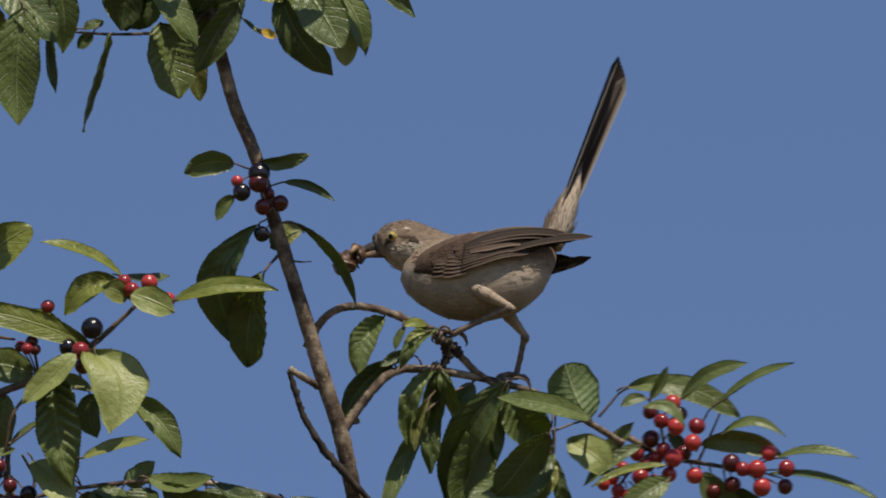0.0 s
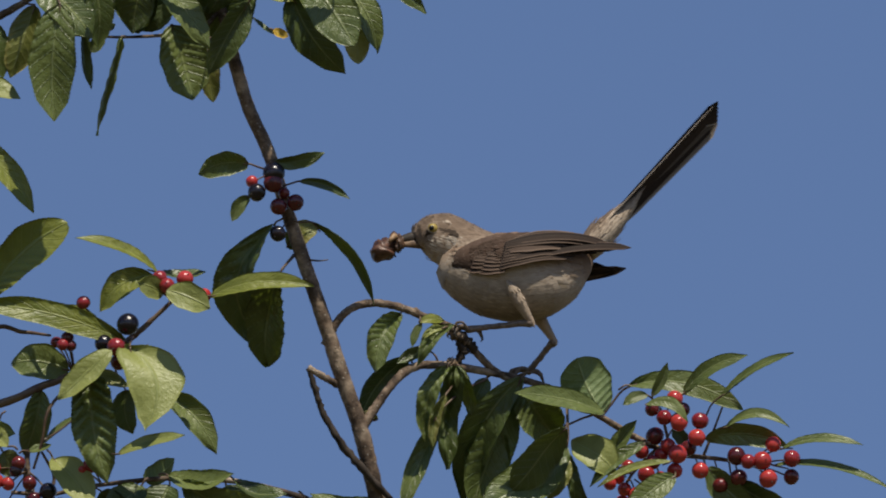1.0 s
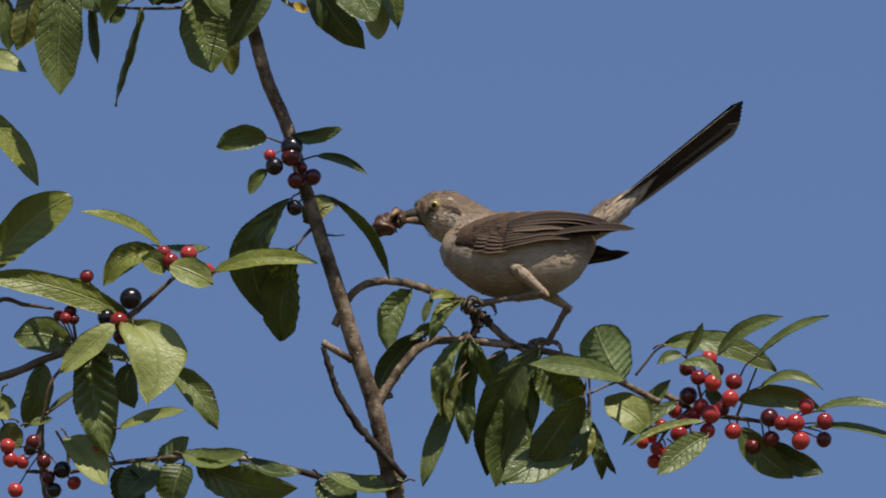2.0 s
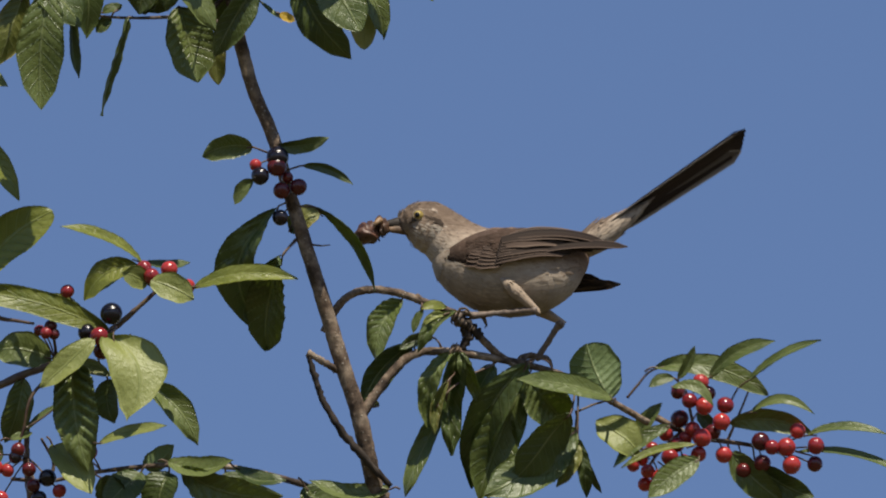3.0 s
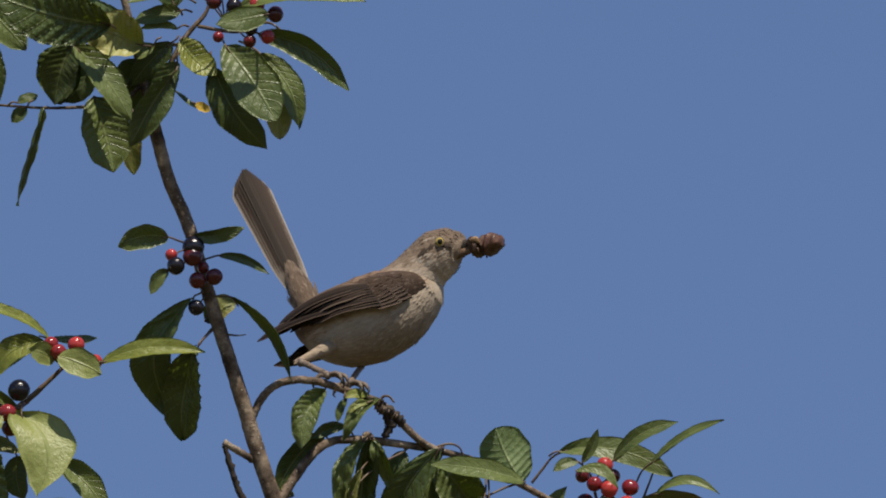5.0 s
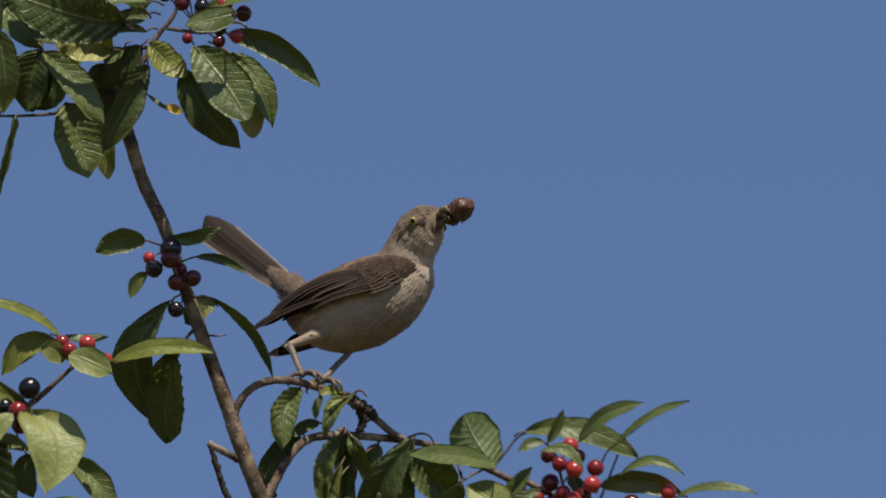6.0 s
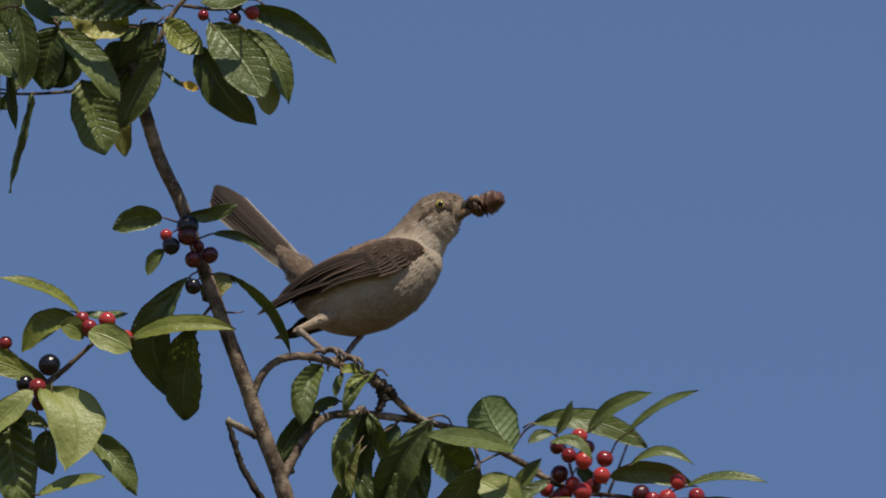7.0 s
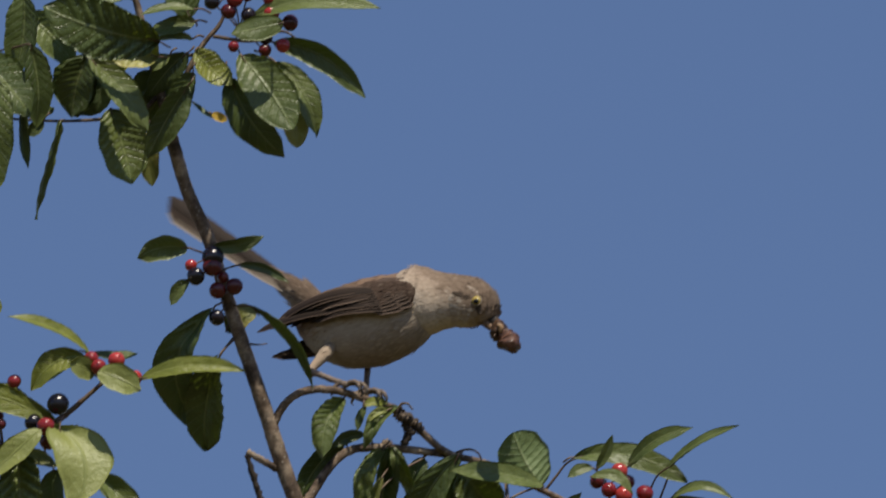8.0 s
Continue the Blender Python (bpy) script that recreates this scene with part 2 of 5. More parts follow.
LEG_FEATHER = plumage("leg_plumage", [(0.0, (0.40, 0.30, 0.215)), (1.0, (0.35, 0.275, 0.205))], 2, -0.03, 0.0, 0.35, 0.85, 0.1)
FLIGHT = vane_material("flight_feather", (0.010, 0.0066, 0.005), (0.036, 0.0235, 0.0172), (0.115, 0.080, 0.059))
COVERT = vane_material("covert_feather", (0.022, 0.0142, 0.0105), (0.080, 0.053, 0.0385), (0.150, 0.106, 0.079))
TAIL_DARK = vane_material("tail_feather_dark", (0.02392, 0.0152, 0.0111), (0.042, 0.0275, 0.0200), (0.055, 0.038, 0.028))
TAIL_BROWN = vane_material("tail_feather_brown", (0.014, 0.0095, 0.007), (0.034, 0.0235, 0.0172), (0.040, 0.0285, 0.0215))
TAIL_EDGE_L = vane_material("tail_feather_edge_left", (0.085, 0.066, 0.051), (0.24, 0.20, 0.16), (0.36, 0.31, 0.255))
TAIL_EDGE_R = vane_material("tail_feather_edge_right", (0.24, 0.20, 0.16), (0.085, 0.066, 0.051), (0.36, 0.31, 0.255))


def plain(name, a, c, rough, spec=0.4, scale=300.0):
    m, n, l, b = material(name, rough, spec)
    obj = n.new("ShaderNodeTexCoord").outputs["Object"]
    f = noise_node(n, l, scale, 4.0, obj)
    l.new(ramp(n, l, f, [(0.3, a), (0.7, c)]), b.inputs["Base Color"])
    bump(n, l, b, f, 0.4, 0.0006)
    return m


BILL = plain("bill_horn", (0.020, 0.016, 0.013), (0.050, 0.038, 0.029), 0.6, 0.25)
GAPE = plain("bill_lower", (0.07, 0.042, 0.026), (0.21, 0.13, 0.075), 0.55, 0.3, 220.0)
IRIS = plain("iris", (0.29, 0.205, 0.05), (0.44, 0.34, 0.10), 0.15, 0.5)
EYE_RING = plain("eye_ring", (0.19, 0.15, 0.105), (0.28, 0.225, 0.16), 0.7)
PUPIL = plain("pupil", (0.004, 0.004, 0.004), (0.008, 0.007, 0.006), 0.15, 0.35)
TOE = plain("toe_scales", (0.0845, 0.0625, 0.0456), (0.195, 0.1438, 0.1056), 0.55, 0.35, 500.0)
LEG = plain("leg_scales", (0.085, 0.064, 0.050), (0.25, 0.185, 0.14), 0.5, 0.4, 420.0)
DEAD_WOOD = plain("dead_wood", (0.016, 0.013, 0.011), (0.075, 0.058, 0.045), 0.85, 0.2, 120.0)
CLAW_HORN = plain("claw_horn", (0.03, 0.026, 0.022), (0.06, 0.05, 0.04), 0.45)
SHELL = plain("insect_shell", (0.020, 0.010, 0.007), (0.165, 0.076, 0.046), 0.46, 0.4, 300.0)
SHELL_DARK = plain("insect_dark", (0.014, 0.009, 0.007), (0.13, 0.070, 0.038), 0.45, 0.4, 300.0)
SHELL_PALE = plain("insect_pale", (0.16, 0.085, 0.04), (0.36, 0.23, 0.12), 0.5, 0.4, 260.0)


def ground_material():
    m, n, l, b = material("meadow", 0.95, 0.1)
    obj = n.new("ShaderNodeTexCoord").outputs["Object"]
    f = maths(n, l, "ADD", maths(n, l, "MULTIPLY", noise_node(n, l, 0.35, 6.0, obj), 0.6), maths(n, l, "MULTIPLY", noise_node(n, l, 18.0, 5.0, obj), 0.4))
    l.new(ramp(n, l, f, [(0.35, (0.060, 0.056, 0.026)), (0.6, (0.106, 0.088, 0.044)), (0.75, (0.153, 0.121, 0.068))]), b.inputs["Base Color"])
    bump(n, l, b, f, 0.8, 0.05)
    return m


# ---------------------------------------------------------------- tools for shapes


def finish(bm, name, mats, smooth=True):
    me = bpy.data.meshes.new(name)
    bm.normal_update()
    bm.to_mesh(me)
    bm.free()
    for m in mats if isinstance(mats, (list, tuple)) else [mats]:
        me.materials.append(m)
    if smooth:
        me.shade_smooth()
    return me


def part(name, bm, material_, parent, label="", at=None):
    """Links a bmesh as one mesh object under a thing or a part."""
    ob = new(name, finish(bm, name, material_))
    ob.parent = parent
    if at is not None:
        ob.matrix_basis = at
    return tagged(ob, label) if label else ob


def spline(points, steps):
    """A smooth line through the points."""
    p = [Vector(q) for q in points]
    if len(p) == 2:
        return [p[0].lerp(p[1], i / steps) for i in range(steps + 1)]
    ext = [2 * p[0] - p[1]] + p + [2 * p[-1] - p[-2]]
    out = []
    for i in range(1, len(ext) - 2):
        a, b, c, d = ext[i - 1:i + 3]
        for j in range(steps):
            t = j / steps
            out.append(0.5 * (2 * b + (c - a) * t + (2 * a - 5 * b + 4 * c - d) * t * t + (3 * b - a - 3 * c + d) * t ** 3))
    return out + [p[-1]]


def tube(bm, points, radii, steps=6, sides=9, mat=0, rough=0.0, closed=True, flat=1.0, side=None):
    """A tapered, slightly knobbly tube along a smooth line; radii are given along it. flat squeezes it along `side`."""
    line = spline(points, steps)
    n = len(line)
    rings = []
    up = Vector((0.13, 0.97, 0.21))
    for i, c in enumerate(line):
        tang = (line[min(i + 1, n - 1)] - line[max(i - 1, 0)]).normalized()
        if side is not None:
            up = Vector(side)
        x = (up - tang * up.dot(tang)).normalized()
        y = tang.cross(x)
        up = x
        f = i / (n - 1) * (len(radii) - 1)
        k = min(int(f), len(radii) - 2)
        r = radii[k] + (radii[k + 1] - radii[k]) * (f - k)
        ring = []
        for j in range(sides):
            a = 2 * math.pi * j / sides
            q = r * (1 + rough * noise.noise(c * 900 * (0.004 / max(r, 0.0005)) * 0.35 + Vector((math.cos(a), math.sin(a), 0)) * 0.7))
            ring.append(bm.verts.new(c + x * math.cos(a) * q * flat + y * math.sin(a) * q))
        rings.append(ring)
    for a, b in zip(rings, rings[1:]):
        for j in range(sides):
            f = bm.faces.new((a[j], a[(j + 1) % sides], b[(j + 1) % sides], b[j]))
            f.material_index = mat
    if closed:
        for ring, back in ((rings[0], True), (rings[-1], False)):
            f = bm.faces.new(ring[::-1] if back else ring)
            f.material_index = mat
    return rings


def cm(p):
    return Vector(p) * CM


# ---------------------------------------------------------------- ground
bm = bmesh.new()
for r in range(0, 24):
    for a in range(48):
        rad = 0.0 if r == 0 else 0.8 * 1.42 ** r
        x, y = rad * math.cos(a * math.pi / 24), rad * math.sin(a * math.pi / 24)
        bm.verts.new((x, y + 6, 0.10 * noise.noise(Vector((x * 0.2, y * 0.2, 0))) if 0 < rad < 40 else 0))
bm.verts.ensure_lookup_table()
for r in range(23):
    for a in range(48):
        i, j = r * 48 + a, r * 48 + (a + 1) % 48
        q = [bm.verts[k] for k in (i, i + 48, j + 48, j)]
        bm.faces.new(q)
bmesh.ops.remove_doubles(bm, verts=bm.verts[:48], dist=1e-5)
ground = new("ground", finish(bm, "ground", ground_material()))
tagged(ground, "dry grassy meadow ground under the shrub", "ground", kind="structure")

# ---------------------------------------------------------------- the shrub
FORK = Vector((-4.90, 0, -11.02))
foot_on_plan = PLANE.inverted() @ Vector((spot(FORK).x + 0.25, spot(FORK).y + 0.35, 0.0))
shrub = new("berry_shrub")
shrub.matrix_world = Matrix.Translation(PLANE @ foot_on_plan) @ SIGHT
tagged(shrub, "wind-swayed buckthorn shrub with glossy leaves and red and black berries", "shrub")
SHIFT = -foot_on_plan           # plan (metres) to the shrub's own space


class Limb:
    """A limb of the shrub that sways as one piece; its twigs are one mesh, its leaves and berries hang on it."""

    def __init__(self, name, pivot, label=""):
        self.pivot = Vector(pivot)
        self.bm = bmesh.new()
        self.ob = new(name, bpy.data.meshes.new(name))
        self.ob.parent = shrub
        self.rest = SHIFT + cm(pivot)
        self.ob.location = self.rest
        if label:
            tagged(self.ob, label)

    def local(self, p):
        return cm(Vector(p) - self.pivot)

    def twig(self, points, radii, rough=0.2, mat=0, steps=7, sides=10):
        tube(self.bm, [self.local(p) for p in points], [r * CM for r in radii], steps, sides, mat, rough)

    def close(self):
        me = self.ob.data
        self.bm.normal_update()
        self.bm.to_mesh(me)
        self.bm.free()
        for m in (BARK, STALK, DEAD_WOOD):
            me.materials.append(m)
        me.shade_smooth()


LEAF_COUNT = [0]


def leaf(limb, base, tip, width, roll=0.0, fold=18.0, arc=0.0, droop=0.08, skin="green", stalk=None, curl=0.0, crumple=1.0, pleats=1.0, wide=0.46, blunt=0.0):
    """One leaf: two faces with pleated side veins, a folded midrib and a petiole. roll turns the blade about its midrib:
    0 shows the upper face, 180 the lower. arc bends it sideways, droop out of its plane; wide is where along it the
    blade is broadest, blunt rounds its tip; lengths in centimetres."""
    LEAF_COUNT[0] += 1
    rnd = random.Random(LEAF_COUNT[0] * 7 + 3)
    B, T = limb.local(base), limb.local(tip)
    a = (T - B).normalized()
    length = (T - B).length
    n0 = Vector((0, -1, 0))
    n0 = (n0 - a * n0.dot(a)).normalized()
    s0 = a.cross(n0)
    if s0.z > 0.25:             # a positive roll turns the upper face to the sky
        roll = -roll
    cr, sr = math.cos(radians(roll)), math.sin(radians(roll))
    s, nrm = s0 * cr + n0 * sr, n0 * cr - s0 * sr
    half = width * CM / 2
    ROWS, COLS = 54, 12
    grow, fade = 1.22 * wide, 1.22 * (1 - wide) * (1 - 0.35 * blunt)
    peak = max((i / 50) ** grow * (1 - i / 50) ** fade for i in range(51))
    bm = bmesh.new()
    uvl = bm.loops.layers.uv.new("UVMap")
    ph = rnd.uniform(0, 6)
    sheets = []
    for face in (0, 1):
        grid = []
        for i in range(ROWS + 1):
            t = i / ROWS
            h = half * ((t ** grow) * (1 - t) ** fade / peak) * (1 - 0.45 * (1 - blunt) * max(0, (t - 0.84) / 0.16))
            h = max(h, 0.0002) * (1 + 0.035 * math.sin(t * 17 + ph) + (0.016 if i % 2 else -0.012))
            c = B + a * length * t + s0 * arc * length * 4 * t * (1 - t) + nrm * (-droop) * length * (t * t)
            fa = radians(fold) * (0.6 + 0.4 * math.sin(t * 3 + ph * 0.3)) + radians(curl) * t
            row = []
            for j in range(COLS + 1):
                q = 2 * j / COLS - 1
                pleat = (0.003 if skin == "young" else 0.030) * pleats * width * CM * (2 * abs(math.cos((t * 9 - abs(q) * 1.7) * math.pi)) - 1) * min(1, abs(q) * 3) * (1 - t)
                wob = 0.05 * crumple * width * CM * noise.noise(Vector((t * 3.1 + ph, q * 1.3, ph * 2))) * abs(q)
                wob += 0.14 * crumple * width * CM * noise.noise(Vector((t * 1.6 + ph * 3, q * 0.6, 4.0)))
                if crumple > 2:
                    wob += 0.055 * (crumple - 1) * width * CM * noise.noise(Vector((t * 7.5 + ph, q * 2.1, ph)))
                p = c + s * h * q * math.cos(fa) + nrm * (h * abs(q) * math.sin(fa) + pleat + wob)
                row.append(bm.verts.new(p - nrm * (0.00022 * face)))
            grid.append(row)
        sheets.append(grid)
        for i in range(ROWS):
            for j in range(COLS):
                quad = [grid[i][j], grid[i][j + 1], grid[i + 1][j + 1], grid[i + 1][j]]
                uv = [(j / COLS, i / ROWS), ((j + 1) / COLS, i / ROWS), ((j + 1) / COLS, (i + 1) / ROWS), (j / COLS, (i + 1) / ROWS)]
                if face:
                    quad, uv = quad[::-1], uv[::-1]
                f = bm.faces.new(quad)
                f.material_index = face
                for lp, w in zip(f.loops, uv):
                    lp[uvl].uv = w
    for i in range(ROWS):
        for j in (0, COLS):
            q = [sheets[0][i][j], sheets[0][i + 1][j], sheets[1][i + 1][j], sheets[1][i][j]]
            bm.faces.new(q if j else q[::-1])
    root = limb.local(stalk) if stalk is not None else B - a * 0.006 + nrm * 0.002
    bend = (root + B) / 2 + nrm * 0.002
    tube(bm, [root, bend, B, B + a * length * 0.12 - nrm * 0.0006], [0.0007, 0.0006, 0.0006, 0.0004], 4, 6, 2)
    mats = {"green": [LEAF_TOP, LEAF_UNDER, STALK], "young": [LEAF_YOUNG, LEAF_UNDER, STALK],
            "bright": [LEAF_BRIGHT, LEAF_UNDER, STALK], "fresh": [LEAF_SUNLIT, LEAF_UNDER, STALK], "yellow": [LEAF_YELLOW, LEAF_OLD, STALK],
            "old": [LEAF_OLD, LEAF_OLD, STALK], "tip": [LEAF_TIP, LEAF_TIP, STALK]}[skin]
    label = {"old": "yellowing leaf with worn edges", "yellow": "pale yellow leaf", "tip": "small orange dead leaf"}.get(skin, "")
    return part("leaf", bm, mats, limb.ob, label)


def berry_mesh(name, mat):
    bm = bmesh.new()
    bmesh.ops.create_uvsphere(bm, u_segments=18, v_segments=12, radius=1.0)
    for v in bm.verts:
        z = v.co.z
        v.co.x *= 1 + 0.02 * math.sin(3 * math.atan2(v.co.y, v.co.x))
        v.co.z = z * 0.95 - (0.10 * max(0, z - 0.8) / 0.2 if z > 0.8 else 0)
    tube(bm, [(0, 0, -0.90), (0, 0, -1.05)], [0.10, 0.05], 2, 7, 1)
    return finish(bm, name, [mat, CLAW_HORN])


BERRIES = {"red": berry_mesh("berry_red", RED), "dark": berry_mesh("berry_dark_red", DARK_RED), "black": berry_mesh("berry_black", BLACK)}
BERRY_COUNT = [0]


def berry(limb, at, r, skin="red", stalk=None):
    """A round drupe on a thin stalk."""
    BERRY_COUNT[0] += 1
    rnd = random.Random(BERRY_COUNT[0])
    ob = new("berry", BERRIES[skin])
    ob.parent = limb.ob
    p = limb.local(at)
    root = limb.local(stalk) if stalk is not None else p + Vector((rnd.uniform(-0.004, 0.004), 0.006, 0.012))
    up = (root - p).normalized()
    q = up.to_track_quat("Z", "Y").to_matrix().to_4x4()
    k = r * CM
    ob.matrix_basis = Matrix.Translation(p) @ q @ Matrix.Rotation(rnd.uniform(0, 6), 4, "Z") @ Matrix.Diagonal((k, k, k * rnd.uniform(0.94, 1.03), 1))
    tube(limb.bm, [p + up * k * 0.75, p.lerp(root, 0.6) + Vector((0, 0, 0.001)), root], [0.00055, 0.0005, 0.0006], 4, 6, 1)
    return ob if skin == "red" else tagged(ob, {"dark": "dark red ripening berry", "black": "ripe black berry"}[skin])


# the foot of the shrub: trunk and the low limb that stays still
base_limb = Limb("trunk", (-4.90, 0, -11.02), "grey-brown trunk with low leafy twigs")
g = foot_on_plan / CM
low = FORK.lerp(g, 0.12)
base_limb.twig([g, g.lerp(FORK, 0.35) + Vector((4, 0, 0)), g.lerp(FORK, 0.7) + Vector((3, 0, 0)), g.lerp(FORK, 0.90) + Vector((1.6, 0.3, -1)), g.lerp(FORK, 0.965) + Vector((1.8, 0.4, 0)), (-2.45, 0.6, -20.37), (-3.06, 0.5, -17.99)], [2.6, 1.9, 1.3, 0.8, 0.62, 0.55, 0.5], 0.12, steps=10)
base_limb.twig([(-3.20, 2, -15.78), (-7.62, 2, -15.44), (-8.64, 2, -14.93), (-13.06, 1, -13.91), (-17.14, 1, -13.84), (-21.56, 0, -14.31)], [0.3, 0.22, 0.2, 0.17, 0.15, 0.12])
base_limb.twig([(-21.56, 0, -14.31), (-23.60, 0, -14.76), (-25.98, 0, -14.65)], [0.14, 0.12, 0.12])
base_limb.twig([(-23.53, 0, -14.59), (-23.43, 0, -13.57), (-24.11, -1, -12.21)], [0.12, 0.1, 0.08])
base_limb.twig([(-24.95, 0.4, -11.2), (-25.05, 0.3, -13.2), (-24.85, 0.3, -15.0), (-24.2, 0.6, -18.5)], [0.12, 0.2, 0.26, 0.3], 0.4)
# the dead side twig
base_limb.twig([(-3.13, -0.3, -15.06), (-4.90, -0.8, -13.16), (-6.12, -0.8, -11.63), (-7.21, -0.8, -9.83), (-7.62, -0.8, -8.64), (-8.09, -0.8, -7.17)], [0.2, 0.24, 0.23, 0.2, 0.2, 0.19], 0.7, 2)
leaf(base_limb, (-23.43, -1, -12.61), (-21.11, -3, -15.27), 2.2, 20, 20, -0.05, 0.1, "young")
leaf(base_limb, (-16.46, -1, -13.63), (-12.65, -3, -13.36), 1.7, 35, 25, 0.12, 0.05, "bright")
leaf(base_limb, (-15.71, -1, -13.97), (-9.83, -4, -15.67), 2.3, -15, 20, 0.10, 0.1, "bright", pleats=2.2)
leaf(base_limb, (-12.55, 0, -13.91), (-9.38, -1, -14.52), 1.4, 50, 25, 0.15)
leaf(base_limb, (-17.99, 1, -13.97), (-16.29, 2, -12.61), 1.5, 150, 15, 0.1)
leaf(base_limb, (-3.20, 0, -15.27), (-7.89, -1, -14.45), 1.5, 40, 25, -0.12, 0.1, "bright")
leaf(base_limb, (-18.16, 0, -14.25), (-20.20, -2, -16.12), 2.2, 20, 20)
leaf(base_limb, (-16.46, 1, -14.25), (-17.48, 0, -16.63), 2.6, 30, 20)
leaf(base_limb, (-13.06, 1, -14.31), (-12.04, 0, -16.80), 2.4, 20, 20)
leaf(base_limb, (-8.30, 1, -15.10), (-6.26, 0, -17.14), 2.4, 25, 20)
leaf(base_limb, (-20.54, 0, -14.59), (-18.84, -1, -16.97), 2.4, -30, 20)
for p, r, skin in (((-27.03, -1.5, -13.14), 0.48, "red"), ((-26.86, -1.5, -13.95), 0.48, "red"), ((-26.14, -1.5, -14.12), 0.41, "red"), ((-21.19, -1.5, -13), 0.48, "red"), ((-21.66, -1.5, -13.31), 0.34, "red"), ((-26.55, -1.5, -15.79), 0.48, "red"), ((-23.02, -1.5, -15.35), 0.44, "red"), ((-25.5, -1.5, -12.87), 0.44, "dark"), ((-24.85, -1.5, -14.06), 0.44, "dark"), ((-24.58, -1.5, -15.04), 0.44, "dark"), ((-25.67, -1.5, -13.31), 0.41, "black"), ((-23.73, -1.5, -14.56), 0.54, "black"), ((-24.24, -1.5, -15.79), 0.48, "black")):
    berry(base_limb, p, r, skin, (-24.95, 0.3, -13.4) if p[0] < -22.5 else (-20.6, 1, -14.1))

# the leading stem with the crown on top
stem = Limb("leading_stem", (-4.90, 0, -11.02), "slender grey-brown stem with pale lenticels")
stem.twig([(-3.20, 0.5, -17.48), (-3.81, 0.3, -15.61), (-4.18, 0.1, -14.11), (-4.62, 0, -12.21), (-4.93, 0, -11.02), (-5.24, 0, -10.00), (-6.26, 0, -7.11), (-7.24, 0, -4.05), (-8.40, 0, -0.65), (-9.42, 0, 2.41), (-10.47, 0, 5.75), (-11.70, 0, 8.53), (-12.58, 0, 11.42), (-13.12, 0, 13.63), (-14.01, 0, 17.03), (-14.93, 0, 20.43)], [0.54, 0.52, 0.50, 0.50, 0.50, 0.49, 0.48, 0.45, 0.43, 0.41, 0.40, 0.40, 0.40, 0.32, 0.26, 0.2], 0.10, steps=9, sides=14)
stem.twig([(-6.32, 0, -8.19), (-7.11, -0.5, -7.72), (-8.09, -0.9, -7.17)], [0.24, 0.2, 0.19], 0.5)
stem.twig([(-8.13, 0, -0.65), (-7.45, -0.8, -0.71), (-6.90, -1, -0.65)], [0.07, 0.05, 0.03])
stem.twig([(-8.98, 0, -0.37), (-9.49, -1, -0.99), (-9.72, -1.2, -1.33)], [0.1, 0.08, 0.07])
# crown twigs
stem.twig([(-13.06, 0, 12.95), (-11.08, 0.0, 16.88), (-9.80, 0.0, 18.52), (-9.41, 0.0, 19.52)], [0.2, 0.16, 0.13, 0.1])
stem.twig([(-10.18, 0.0, 17.85), (-7.81, 0.0, 17.56), (-6.07, 0.0, 18.15), (-5.08, 0.0, 17.66)], [0.13, 0.1, 0.08, 0.06])
stem.twig([(-13.46, 0, 14.31), (-14.87, 0.0, 12.98), (-16.97, 0, 12.85), (-19.35, 0, 12.75), (-22.58, 0, 12.89)], [0.15, 0.13, 0.11, 0.09, 0.07])
stem.twig([(-11.26, 0.0, 16.72), (-13.31, 0.0, 16.72), (-14.64, 0.0, 17.40)], [0.12, 0.1, 0.08])
# crown leaves
leaf(stem, (-16.33, -1.5, 13.48), (-15, -2, 8.96), 3.11, 12, 20, -0.02, 0.05, "bright", stalk=(-15.44, 0, 12.82), pleats=1.5, wide=0.5)
leaf(stem, (-11.67, -2, 14.83), (-13.9, -3, 10.48), 2.05, -20, 22, 0.03, 0.1)
leaf(stem, (-11.35, -1, 15.66), (-12.7, -1, 11.92), 1.80, 25, 20, 0.05, 0.1)
leaf(stem, (-14, -0.5, 12.13), (-13.73, -0.5, 8.84), 1.35, 15, 25, 0.05, 0.1, "old", blunt=0.4)
leaf(stem, (-17.53, -3, 16.54), (-13.93, -4, 12.22), 1.95, 22, 15, -0.04, 0.08, "bright")
leaf(stem, (-17.79, -0.5, 16.74), (-18.44, -0.6, 12.97), 2.97, -25, 20, 0.05, 0.05)
leaf(stem, (-16.69, 0.4, 14.98), (-18.22, 0.4, 13.11), 2.26, -20, 20, 0.05, 0.05)
leaf(stem, (-8.48, -3, 16.69), (-5.39, -5, 12.27), 2.91, 2, 14, -0.03, 0.06, "bright", stalk=(-8.69, 0, 17.17), pleats=1.0, wide=0.52, blunt=0.2)
leaf(stem, (-9.19, -0.6, 15.3), (-6.03, -1.4, 10.49), 2.31, -18, 20, 0.06, 0.1, stalk=(-9.37, 0, 16.32))
leaf(stem, (-6.36, -1.5, 16.23), (-3.82, -2.5, 11.91), 1.73, 20, 20, -0.1, 0.08, "bright", stalk=(-7.67, 0, 17), crumple=2)
leaf(stem, (-5.28, -1, 13.93), (-5.08, -1.6, 11.14), 1.53, 0, 15, 0, 0.05, "yellow", stalk=(-5.97, 0, 15.98), blunt=0.5)
leaf(stem, (-6.5, -1, 17.46), (-1.37, -3, 14.04), 1.65, -18, 22, -0.13, 0.12, stalk=(-7.67, 0, 17.61))
